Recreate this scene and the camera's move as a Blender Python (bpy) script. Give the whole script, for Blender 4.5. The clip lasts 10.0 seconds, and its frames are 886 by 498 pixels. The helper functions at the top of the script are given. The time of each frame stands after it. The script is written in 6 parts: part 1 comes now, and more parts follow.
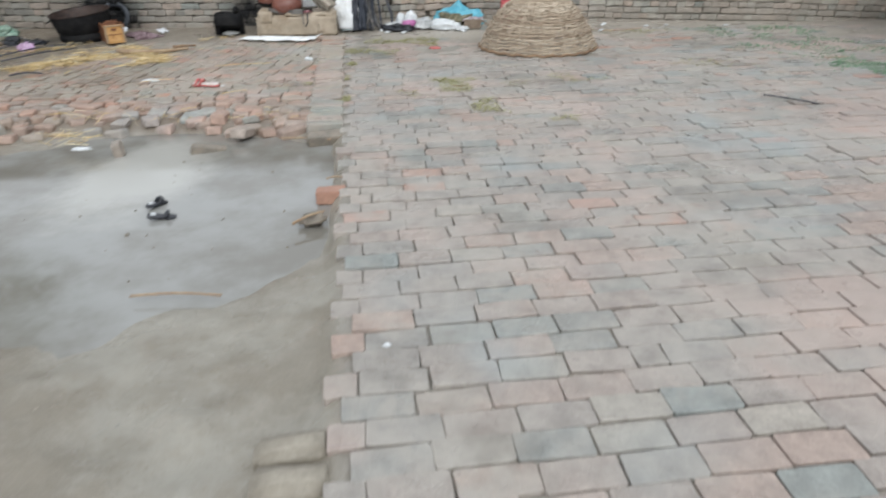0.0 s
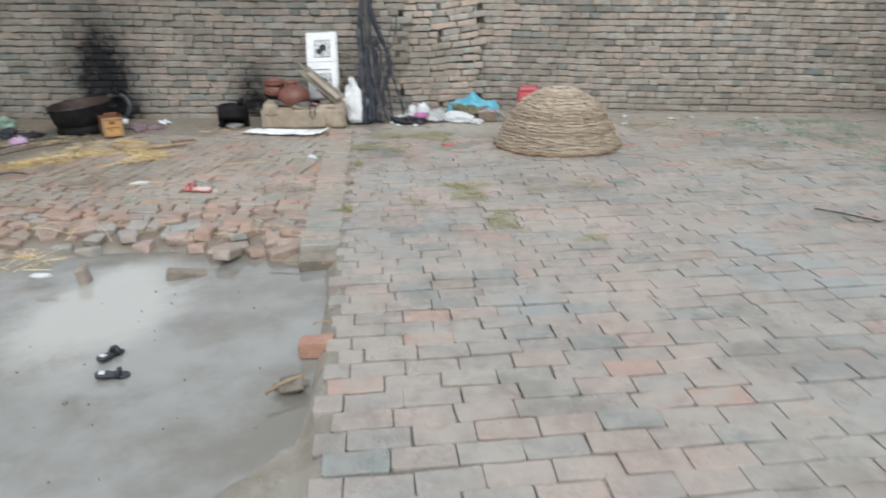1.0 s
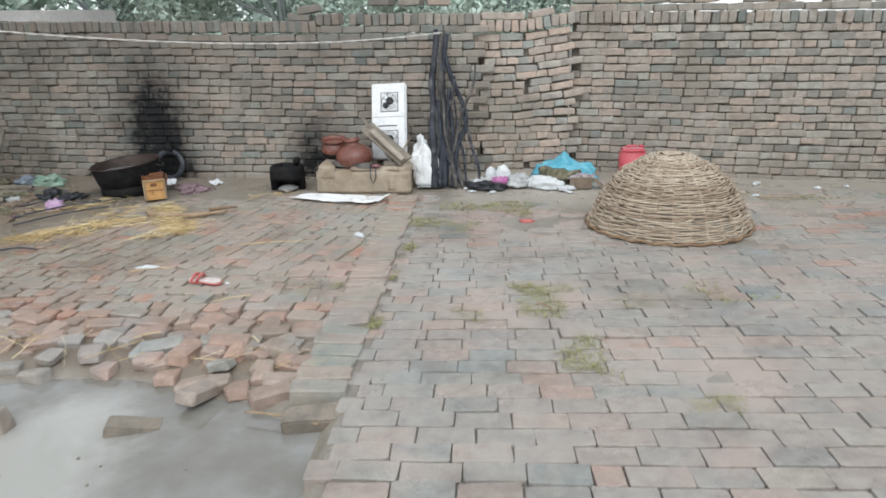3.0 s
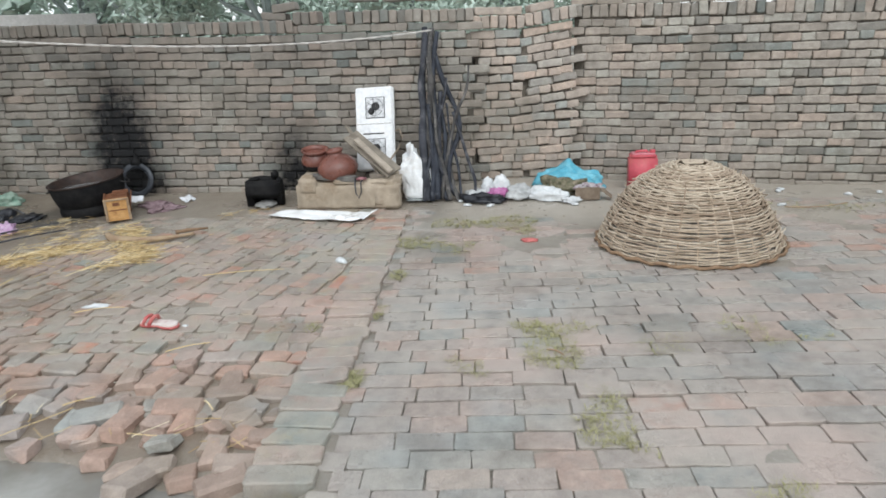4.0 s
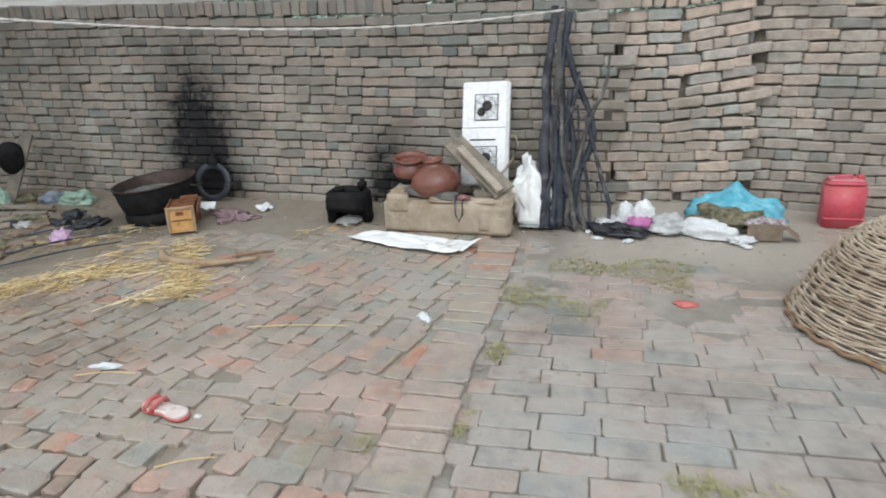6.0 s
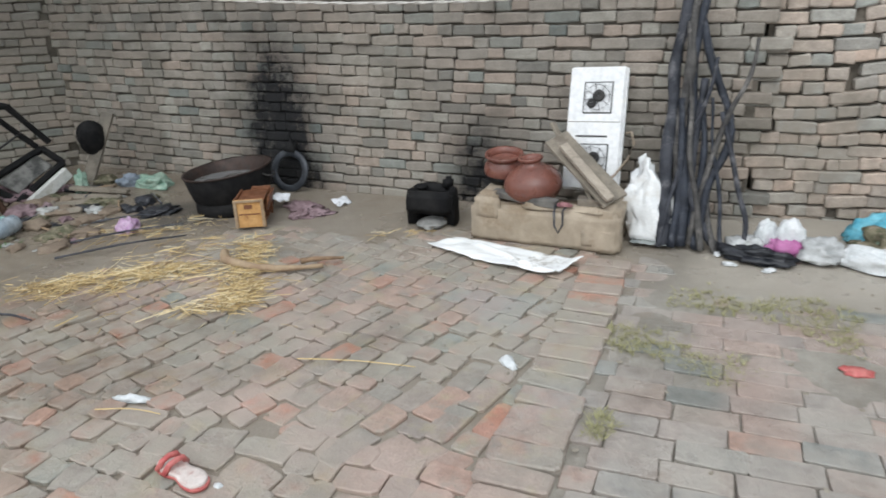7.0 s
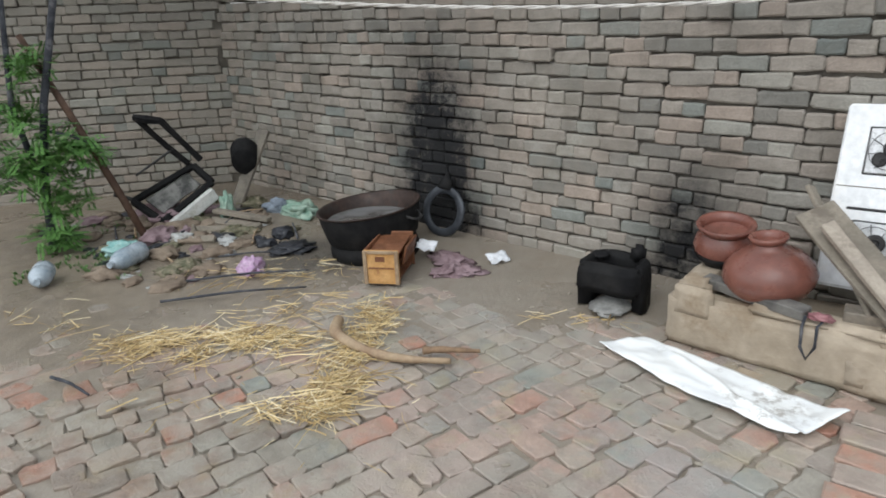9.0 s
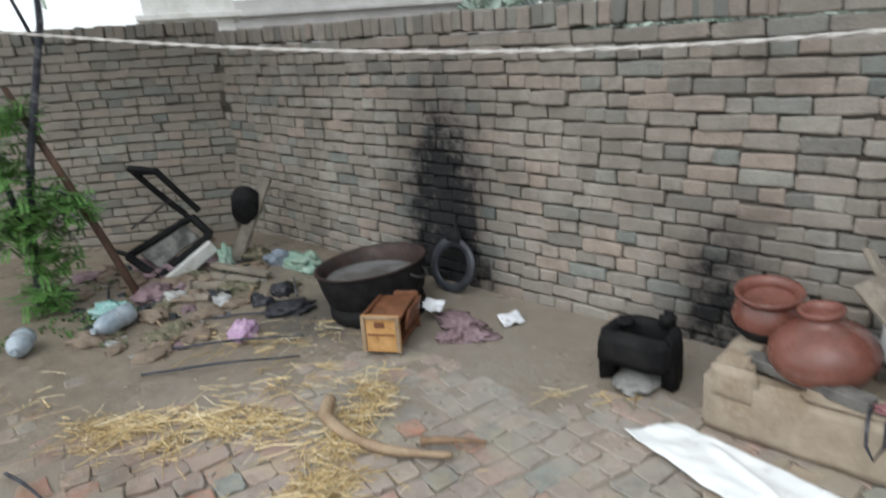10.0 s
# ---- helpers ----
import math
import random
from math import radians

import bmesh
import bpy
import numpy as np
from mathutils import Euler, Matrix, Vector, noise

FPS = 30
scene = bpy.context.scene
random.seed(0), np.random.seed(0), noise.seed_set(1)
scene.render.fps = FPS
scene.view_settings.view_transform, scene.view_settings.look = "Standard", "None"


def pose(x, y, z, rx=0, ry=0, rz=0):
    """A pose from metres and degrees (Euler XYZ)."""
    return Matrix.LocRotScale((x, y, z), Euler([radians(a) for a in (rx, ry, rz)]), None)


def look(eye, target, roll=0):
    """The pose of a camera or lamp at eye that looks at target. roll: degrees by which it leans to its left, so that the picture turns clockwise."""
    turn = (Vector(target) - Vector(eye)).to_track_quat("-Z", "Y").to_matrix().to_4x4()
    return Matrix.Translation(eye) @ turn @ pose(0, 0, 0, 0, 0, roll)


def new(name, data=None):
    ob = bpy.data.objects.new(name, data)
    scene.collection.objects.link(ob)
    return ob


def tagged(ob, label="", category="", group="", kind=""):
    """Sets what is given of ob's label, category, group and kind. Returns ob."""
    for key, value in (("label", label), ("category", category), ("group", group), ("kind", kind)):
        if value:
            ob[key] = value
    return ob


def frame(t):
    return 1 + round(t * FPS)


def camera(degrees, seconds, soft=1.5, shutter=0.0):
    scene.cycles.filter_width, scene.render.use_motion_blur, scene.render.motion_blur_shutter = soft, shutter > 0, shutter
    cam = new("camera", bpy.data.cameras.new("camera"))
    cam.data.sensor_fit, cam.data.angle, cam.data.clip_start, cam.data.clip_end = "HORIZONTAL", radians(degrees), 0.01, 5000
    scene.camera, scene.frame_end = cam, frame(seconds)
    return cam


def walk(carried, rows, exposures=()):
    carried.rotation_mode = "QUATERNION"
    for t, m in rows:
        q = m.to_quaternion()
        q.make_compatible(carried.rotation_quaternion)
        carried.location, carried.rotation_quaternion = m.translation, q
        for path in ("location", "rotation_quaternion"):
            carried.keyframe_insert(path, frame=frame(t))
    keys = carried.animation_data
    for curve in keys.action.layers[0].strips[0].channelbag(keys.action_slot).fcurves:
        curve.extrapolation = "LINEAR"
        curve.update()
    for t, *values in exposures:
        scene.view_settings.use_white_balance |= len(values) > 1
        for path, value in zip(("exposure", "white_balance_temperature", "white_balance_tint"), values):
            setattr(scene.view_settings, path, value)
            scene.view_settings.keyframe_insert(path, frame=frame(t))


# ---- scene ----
cam = camera(66.9, 10.0, soft=1.75, shutter=0.4)
ROWS = [  # seconds, eye, target, roll
    (0, (0.046, 0.068, 1.343), (0.038, 1.916, 0.404), -0.8),
    (0.5, (0.036, 0.443, 1.44), (0.161, 2.327, 0.587), -0.0),
    (1, (0.078, 0.783, 1.473), (0.026, 2.715, 0.722), -0.8),
    (1.5, (0.154, 1.084, 1.455), (-0.149, 3.012, 0.756), -1.0),
    (2, (0.159, 1.469, 1.509), (-0.005, 3.417, 0.819), -1.6),
    (2.5, (0.269, 1.828, 1.476), (-0.072, 3.761, 0.81), -3.6),
    (3, (0.263, 2.158, 1.489), (-0.104, 4.096, 0.853), -1.8),
    (3.2, (0.223, 2.295, 1.517), (-0.127, 4.233, 0.869), -1.8),
    (4.5, (0.162, 3.08, 1.465), (-0.186, 5.022, 0.829), -3.7),
    (5, (0.119, 3.421, 1.468), (-0.015, 5.384, 0.817), -2.3),
    (5.5, (0.094, 3.778, 1.478), (-0.271, 5.703, 0.804), -3.9),
    (6, (-0.077, 4.044, 1.459), (-0.773, 5.878, 0.791), -2.7),
    (6.2, (-0.162, 4.211, 1.492), (-0.873, 6.032, 0.802), -2.4),
    (7.3, (-0.394, 4.856, 1.428), (-1.394, 6.524, 0.711), -2.7),
    (7.5, (-0.469, 4.974, 1.441), (-1.458, 6.647, 0.721), -2.4),
    (8, (-0.617, 5.265, 1.439), (-1.581, 6.948, 0.708), -3.5),
    (8.5, (-0.709, 5.559, 1.416), (-2.093, 6.962, 0.776), -3.5),
    (9, (-0.863, 5.744, 1.411), (-2.281, 7.1, 0.746), -2.7),
    (9.5, (-1.018, 5.899, 1.449), (-2.357, 7.295, 0.704), -4.5),
    (10, (-1.062, 6.1, 1.472), (-2.553, 7.417, 0.89), -4.2),
]
walk(cam, [(t, look(eye, target, roll)) for t, eye, target, roll in ROWS])

# ---- world, sun, exposure ----
world = bpy.data.worlds.new("overcast_sky")
scene.world = world
world.use_nodes = True
wt = world.node_tree
sky = wt.nodes.new("ShaderNodeTexSky")
sky.sky_type, sky.sun_disc = "NISHITA", False
sky.sun_elevation, sky.sun_rotation = radians(48), radians(200)
sky.dust_density, sky.air_density = 1.0, 1.0
grey = wt.nodes.new("ShaderNodeHueSaturation")
grey.inputs["Saturation"].default_value = 0.22
wt.links.new(sky.outputs[0], grey.inputs["Color"])
cloud = wt.nodes.new("ShaderNodeMix")
cloud.data_type = "RGBA"
cloud.inputs[0].default_value = 0.55
cloud.inputs[7].default_value = (4.35, 4.75, 5.10, 1)
wt.links.new(grey.outputs[0], cloud.inputs[6])
wt.links.new(cloud.outputs[2], wt.nodes["Background"].inputs[0])
wt.nodes["Background"].inputs[1].default_value = 0.25
sun = new("sun", bpy.data.lights.new("sun", "SUN"))
sun.data.energy, sun.data.angle, sun.data.color = 1.25, radians(40), (0.96, 1.0, 0.99)
sun.matrix_world = look((6, -14, 17), (0, 0, 0))


# ---- materials ----
class Nodes:
    """Short calls to set up a node material."""

    def __init__(self, name):
        self.mat = bpy.data.materials.new(name)
        self.mat.use_nodes = True
        self.tree = self.mat.node_tree
        self.bsdf = self.tree.nodes["Principled BSDF"]
        self.geo = self.tree.nodes.new("ShaderNodeNewGeometry")
        self.pos = self.geo.outputs["Position"]

    def put(self, value, socket):
        if isinstance(value, bpy.types.NodeSocket):
            self.tree.links.new(value, socket)
        elif isinstance(value, tuple) and len(value) == 3 and socket.type == "RGBA":
            socket.default_value = (*value, 1)
        else:
            socket.default_value = value

    def math(self, op, a, b=0.0, clamp=False):
        n = self.tree.nodes.new("ShaderNodeMath")
        n.operation, n.use_clamp = op, clamp
        self.put(a, n.inputs[0]), self.put(b, n.inputs[1])
        return n.outputs[0]

    def noise(self, scale, detail=4.0, rough=0.6, vector=None):
        n = self.tree.nodes.new("ShaderNodeTexNoise")
        self.put(vector or self.pos, n.inputs["Vector"])
        n.inputs["Scale"].default_value, n.inputs["Detail"].default_value, n.inputs["Roughness"].default_value = scale, detail, rough
        return n.outputs["Fac"]

    def ramp(self, fac, stops, kind="LINEAR"):
        n = self.tree.nodes.new("ShaderNodeValToRGB")
        n.color_ramp.interpolation = kind
        e = n.color_ramp.elements
        while len(e) < len(stops):
            e.new(0.5)
        for el, (p, c) in zip(e, stops):
            el.position = p
            el.color = (c, c, c, 1) if isinstance(c, (int, float)) else (*c, 1)
        self.put(fac, n.inputs[0])
        return n.outputs[0]

    def step(self, v, a, b):
        n = self.tree.nodes.new("ShaderNodeMapRange")
        n.interpolation_type = "SMOOTHSTEP"
        self.put(v, n.inputs[0])
        n.inputs[1].default_value, n.inputs[2].default_value = a, b
        return n.outputs[0]

    def mix(self, fac, a, b, kind="MIX"):
        n = self.tree.nodes.new("ShaderNodeMix")
        n.data_type, n.blend_type = "RGBA", kind
        self.put(fac, n.inputs[0]), self.put(a, n.inputs[6]), self.put(b, n.inputs[7])
        return n.outputs[2]

    def axes(self):
        n = self.tree.nodes.new("ShaderNodeSeparateXYZ")
        self.put(self.pos, n.inputs[0])
        return n.outputs

    def bump(self, height, strength, distance):
        n = self.tree.nodes.new("ShaderNodeBump")
        n.inputs["Strength"].default_value, n.inputs["Distance"].default_value = strength, distance
        self.put(height, n.inputs["Height"])
        self.put(n.outputs[0], self.bsdf.inputs["Normal"])

    def done(self, colour, rough, metal=0.0, spec=0.5):
        self.put(colour, self.bsdf.inputs["Base Color"])
        self.put(rough, self.bsdf.inputs["Roughness"])
        self.put(metal, self.bsdf.inputs["Metallic"])
        self.put(spec, self.bsdf.inputs["Specular IOR Level"])
        return self.mat


def surface(name, a, b, scale=8.0, fine=60.0, rough=(0.5, 0.8), bump=0.3, depth=0.004, metal=0.0, stain=None, spec=0.4):
    """A worn surface: two tones, fine grain, uneven gloss and, where given, stains of another colour."""
    n = Nodes(name)
    big, small = n.noise(scale, 5), n.noise(fine, 3)
    c = n.mix(n.step(big, 0.35, 0.65), a, b)
    c = n.mix(0.55, c, n.ramp(small, [(0.25, 0.55), (0.75, 1.0)]), "MULTIPLY")
    if stain:
        c = n.mix(n.step(n.noise(scale * 0.7 + 1.3, 6, 0.7), 0.52, 0.66), c, stain)
    n.bump(n.math("ADD", small, n.math("MULTIPLY", big, 0.8)), bump, depth)
    return n.done(c, n.ramp(n.noise(scale * 2.1, 4), [(0.3, rough[0]), (0.7, rough[1])]), metal, spec)


def smoked(n, c, mid, mud):
    """Soot over the hearths, damp, moss and painted shade at the far end, broad darker tones, and mud splashed along
    the foot of a wall.
    """
    x, y, z = n.axes()
    wob = n.math("MULTIPLY", n.math("SUBTRACT", n.noise(3.0, 6, 0.75), 0.5), 0.38)
    xs = n.math("ADD", x, wob)

    def plume(cx, w, z0, z1):
        d = n.math("DIVIDE", n.math("SUBTRACT", xs, cx), w)
        g = n.math("EXPONENT", n.math("MULTIPLY", n.math("MULTIPLY", d, d), -1.0))
        return n.math("MULTIPLY", g, n.math("SUBTRACT", 1.0, n.step(z, z0, z1)))

    moss = n.math("MULTIPLY", n.step(n.noise(2.3, 5), 0.53, 0.72), 0.42)
    # Far end: damp, plus the corner's shade painted in with the moss colour.
    damp_shade = n.math("MULTIPLY", n.step(n.math("MULTIPLY", xs, -1.0), 5.2, 7.0), 0.40)
    moss = n.math("MAXIMUM", moss, n.math("MULTIPLY", damp_shade, n.ramp(mid, [(0.3, 0.6), (0.6, 1.0)])))
    c = n.mix(moss, c, (0.140, 0.126, 0.098))
    grime = n.math("MULTIPLY", n.step(n.noise(1.1, 6, 0.75), 0.48, 0.62), 0.22)
    c = n.mix(grime, c, (0.14, 0.125, 0.105))
    # Tone darkens towards the top, left of about x = -0.9.
    upper_dark = n.math("MULTIPLY", n.step(n.math("ADD", z, n.math("MULTIPLY", wob, 2.5)), 0.9, 1.65), n.step(n.math("MULTIPLY", x, -1.0), 0.9, 2.2))
    c = n.mix(n.math("MULTIPLY", upper_dark, 0.42), c, (0.14, 0.13, 0.115))
    splash = n.math("MULTIPLY", n.math("SUBTRACT", 1.0, n.step(n.math("ADD", z, wob), 0.02, 0.22)), 0.4)
    c = n.mix(splash, c, mud)
    s = n.math("ADD", n.math("MULTIPLY", plume(-4.12, 0.29, 0.60, 1.50), 0.85), n.math("MULTIPLY", plume(-4.16, 0.52, 0.5, 2.3), 0.66))
    # Broad darker tone at the left end, centred on x = -5.4.
    s = n.math("ADD", s, n.math("MULTIPLY", plume(-5.4, 1.1, 1.0, 3.2), 0.18))
    s = n.math("ADD", s, n.math("MULTIPLY", plume(-2.40, 0.25, 0.25, 0.95), 0.85))
    # Broad darker tone round x = -2.1, weaker with height.
    s = n.math("ADD", s, n.math("MULTIPLY", plume(-2.1, 1.0, 1.2, 3.4), 0.26))
    # Narrow darker streak behind the branches, fading above z 0.9.
    s = n.math("ADD", s, n.math("MULTIPLY", plume(-0.97, 0.13, 0.9, 1.55), 0.3))
    s = n.math("MULTIPLY", s, n.ramp(n.noise(7, 6, 0.8), [(0.3, 0.40), (0.62, 1.15)]), True)
    return n.mix(s, c, (0.011, 0.011, 0.012))


def brick_surface(name, source, tones, mud, mud_range, wet, soot=False, damp=False):
    """Fired brick: a tone for each brick, grain, chips of lighter dust and a film of dried mud."""
    n = Nodes(name)
    if source == "island":
        rnd = n.geo.outputs["Random Per Island"]
    else:
        rnd = n.tree.nodes.new("ShaderNodeObjectInfo").outputs["Random"]
    c = n.ramp(rnd, tones)
    mid, fine = n.noise(14, 5, 0.65), n.noise(90, 4, 0.7)
    c = n.mix(0.7, c, n.ramp(mid, [(0.25, 0.48), (0.75, 1.15)]), "MULTIPLY")
    c = n.mix(0.5, c, n.ramp(fine, [(0.3, 0.6), (0.7, 1.1)]), "MULTIPLY")
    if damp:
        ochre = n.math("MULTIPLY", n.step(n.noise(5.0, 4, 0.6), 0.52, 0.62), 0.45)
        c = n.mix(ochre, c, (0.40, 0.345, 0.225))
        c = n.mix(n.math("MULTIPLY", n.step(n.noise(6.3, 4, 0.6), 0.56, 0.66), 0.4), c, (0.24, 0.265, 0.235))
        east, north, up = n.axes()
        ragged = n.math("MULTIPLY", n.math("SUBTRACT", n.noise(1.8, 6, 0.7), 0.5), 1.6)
        # Soaked mud, with lens vignetting painted in as extra darkness.
        soaked_vignette = n.math("MULTIPLY", n.step(n.math("ADD", n.math("MULTIPLY", east, -1.0), ragged), 2.1, 3.0), n.math("SUBTRACT", 1.0, n.step(n.math("ADD", north, ragged), 6.4, 7.2)))
        c = n.mix(n.math("MULTIPLY", soaked_vignette, 0.7), c, n.mix(1.0, c, (0.62, 0.52, 0.44), "MULTIPLY"))
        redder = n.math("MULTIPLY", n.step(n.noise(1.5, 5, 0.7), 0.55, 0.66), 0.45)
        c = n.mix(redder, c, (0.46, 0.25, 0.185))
    film = n.math("MULTIPLY", n.step(n.noise(1.1, 5, 0.65), *mud_range), n.step(n.noise(9, 4), 0.25, 0.6))
    c = n.mix(n.math("MULTIPLY", film, 0.85), c, mud)
    x, y, z = n.axes()
    if soot:
        c = smoked(n, c, mid, mud)
    else:
        tint = n.noise(0.75, 3)
        # Blue-grey patches: brick tone with the wet film's sky sheen painted in.
        c = n.mix(n.math("MULTIPLY", n.step(tint, 0.52, 0.66), 0.45), c, (0.33, 0.375, 0.38))
        wet_patch = n.math("MULTIPLY", n.step(n.noise(0.95, 5, 0.7), 0.5, 0.64), 0.38)
        c = n.mix(wet_patch, c, n.mix(1.0, c, (0.42, 0.40, 0.37), "MULTIPLY"))
        pink = n.math("SUBTRACT", 1.0, n.step(tint, 0.34, 0.47))
        c = n.mix(n.math("MULTIPLY", pink, 0.45), c, (0.52, 0.385, 0.335))
    n.bump(n.math("ADD", fine, n.math("MULTIPLY", mid, 1.9)), 0.6, 0.010)
    return n.done(c, n.ramp(n.noise(3.1, 4), [(0.35, wet[0]), (0.65, wet[1])]), 0.0, 0.4)


WALL_TONES = [(0.0, (0.259, 0.254, 0.229)), (0.12, (0.388, 0.350, 0.304)), (0.4, (0.464, 0.412, 0.356)), (0.62, (0.507, 0.412, 0.344)), (0.75, (0.431, 0.401, 0.356)), (0.9, (0.507, 0.480, 0.418)), (0.96, (0.323, 0.339, 0.310)), (1.0, (0.215, 0.243, 0.229))]
PALE_TONES = [(0.0, (0.389, 0.371, 0.339)), (0.2, (0.540, 0.456, 0.392)), (0.38, (0.626, 0.498, 0.413)), (0.55, (0.432, 0.445, 0.413)), (0.7, (0.648, 0.530, 0.445)), (0.85, (0.626, 0.482, 0.392)), (1.0, (0.356, 0.382, 0.360))]
FLOOR_TONES = [(0.0, (0.327, 0.321, 0.300)), (0.2, (0.443, 0.378, 0.337)), (0.4, (0.379, 0.347, 0.316)), (0.58, (0.474, 0.368, 0.316)), (0.72, (0.305, 0.326, 0.310)), (0.86, (0.452, 0.409, 0.357)), (0.975, (0.485, 0.347, 0.290)), (1.0, (0.548, 0.290, 0.207))]
LEFT_TONES = [(0.0, (0.328, 0.300, 0.267)), (0.2, (0.470, 0.365, 0.311)), (0.38, (0.405, 0.348, 0.305)), (0.55, (0.525, 0.354, 0.289)), (0.68, (0.317, 0.344, 0.311)), (0.8, (0.492, 0.409, 0.338)), (0.93, (0.507, 0.342, 0.277)), (0.96, (0.54, 0.265, 0.19)), (1.0, (0.56, 0.27, 0.185))]
TUMBLED_TONES = [(0.0, (0.348, 0.269, 0.224)), (0.25, (0.492, 0.331, 0.262)), (0.5, (0.432, 0.369, 0.314)), (0.7, (0.552, 0.344, 0.262)), (0.85, (0.396, 0.394, 0.358)), (1.0, (0.576, 0.300, 0.211))]
MUD = (0.365, 0.335, 0.285)
M = {}
for src in ("object", "island"):
    M["wall", src] = brick_surface("old_wall_brick_" + src, src, WALL_TONES, (0.29, 0.255, 0.215), (0.45, 0.7), (0.75, 0.95), soot=True)
    M["pale", src] = brick_surface("pale_wall_brick_" + src, src, PALE_TONES, (0.34, 0.30, 0.25), (0.45, 0.7), (0.75, 0.95), soot=True)
    M["floor", src] = brick_surface("paving_brick_" + src, src, FLOOR_TONES, (0.41, 0.375, 0.335), (0.36, 0.62), (0.22, 0.52))
    M["tumbled", src] = brick_surface("tumbled_brick_" + src, src, TUMBLED_TONES, (0.29, 0.235, 0.185), (0.42, 0.66), (0.3, 0.6))
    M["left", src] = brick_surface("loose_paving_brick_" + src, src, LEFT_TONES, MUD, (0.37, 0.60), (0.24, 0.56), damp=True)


def ground_material():
    n = Nodes("wet_mud")
    big, mid, fine = n.noise(0.9, 6, 0.65), n.noise(7, 6, 0.7), n.noise(70, 4, 0.7)
    c = n.mix(n.step(big, 0.35, 0.65), (0.31, 0.275, 0.23), (0.43, 0.405, 0.36))
    c = n.mix(0.6, c, n.ramp(mid, [(0.25, 0.5), (0.7, 1.15)]), "MULTIPLY")
    c = n.mix(0.5, c, n.ramp(fine, [(0.3, 0.6), (0.7, 1.1)]), "MULTIPLY")
    c = n.mix(n.math("MULTIPLY", n.step(n.noise(3.6, 6, 0.75), 0.50, 0.62), 0.55), c, (0.20, 0.165, 0.125))
    c = n.mix(n.math("MULTIPLY", n.step(n.noise(5.1, 5, 0.7), 0.56, 0.66), 0.40), c, (0.42, 0.345, 0.285))
    # dark humus and ash under the rubbish corner and round the hearths
    x, y, z = n.axes()
    wob = n.math("MULTIPLY", n.math("SUBTRACT", n.noise(2.0, 5, 0.7), 0.5), 1.3)
    trod = n.step(n.math("ADD", x, n.math("MULTIPLY", y, 0.123)), -0.12, -0.05)
    c = n.mix(n.math("MULTIPLY", trod, n.ramp(n.noise(2.6, 5, 0.7), [(0.4, 0.15), (0.62, 0.8)])), c, (0.20, 0.178, 0.150))
    pit = n.math("MULTIPLY", n.math("SUBTRACT", 1.0, trod), n.math("SUBTRACT", 1.0, n.step(y, 4.4, 4.8)))
    silt = n.mix(n.step(n.noise(1.6, 6, 0.7), 0.42, 0.6), (0.19, 0.163, 0.122), (0.30, 0.28, 0.238))
    c = n.mix(n.math("MULTIPLY", pit, 0.65), c, silt)
    humus = n.math("MULTIPLY", n.step(n.math("ADD", n.math("MULTIPLY", x, -1.0), wob), 3.5, 4.5), n.step(n.math("ADD", y, wob), 5.0, 6.0))
    c = n.mix(n.math("MULTIPLY", humus, 0.85), c, n.mix(n.step(mid, 0.4, 0.6), (0.115, 0.098, 0.076), (0.235, 0.195, 0.148)))
    loam = n.math("MULTIPLY", n.step(n.math("MULTIPLY", x, -1.0), 0.85, 1.2), n.step(n.math("ADD", y, n.math("MULTIPLY", wob, 0.2)), 4.6, 5.0))
    c = n.mix(n.math("MULTIPLY", loam, 0.55), c, (0.235, 0.19, 0.145))
    bank = n.math("MULTIPLY", loam, n.math("SUBTRACT", 1.0, n.step(n.math("ADD", y, n.math("MULTIPLY", wob, 0.3)), 5.1, 5.6)))
    c = n.mix(n.math("MULTIPLY", bank, 0.75), c, (0.17, 0.125, 0.09))
    foot = n.math("MULTIPLY", n.step(x, -0.95, -0.7), n.step(n.math("ADD", y, n.math("MULTIPLY", wob, 0.3)), 7.7, 8.3))
    c = n.mix(n.math("MULTIPLY", foot, 0.6), c, (0.46, 0.415, 0.355))
    ash = n.math("MULTIPLY", n.step(n.math("ADD", n.math("MULTIPLY", x, -1.0), wob), 2.0, 2.6), n.step(n.math("ADD", y, n.math("MULTIPLY", wob, 0.5)), 7.7, 8.3))
    c = n.mix(n.math("MULTIPLY", ash, 0.2), c, (0.20, 0.17, 0.14))
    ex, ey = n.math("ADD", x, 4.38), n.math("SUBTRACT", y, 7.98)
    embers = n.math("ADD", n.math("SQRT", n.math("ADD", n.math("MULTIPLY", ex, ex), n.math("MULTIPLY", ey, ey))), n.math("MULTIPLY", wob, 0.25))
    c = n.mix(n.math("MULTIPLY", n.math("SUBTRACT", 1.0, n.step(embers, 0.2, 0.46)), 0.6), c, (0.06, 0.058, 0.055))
    n.bump(n.math("ADD", n.math("MULTIPLY", mid, 2.0), fine), 0.5, 0.008)
    return n.done(c, n.math("SUBTRACT", n.ramp(n.noise(1.7, 5), [(0.35, 0.20), (0.65, 0.5)]), n.math("MULTIPLY", pit, 0.10)), 0.0, 0.45)


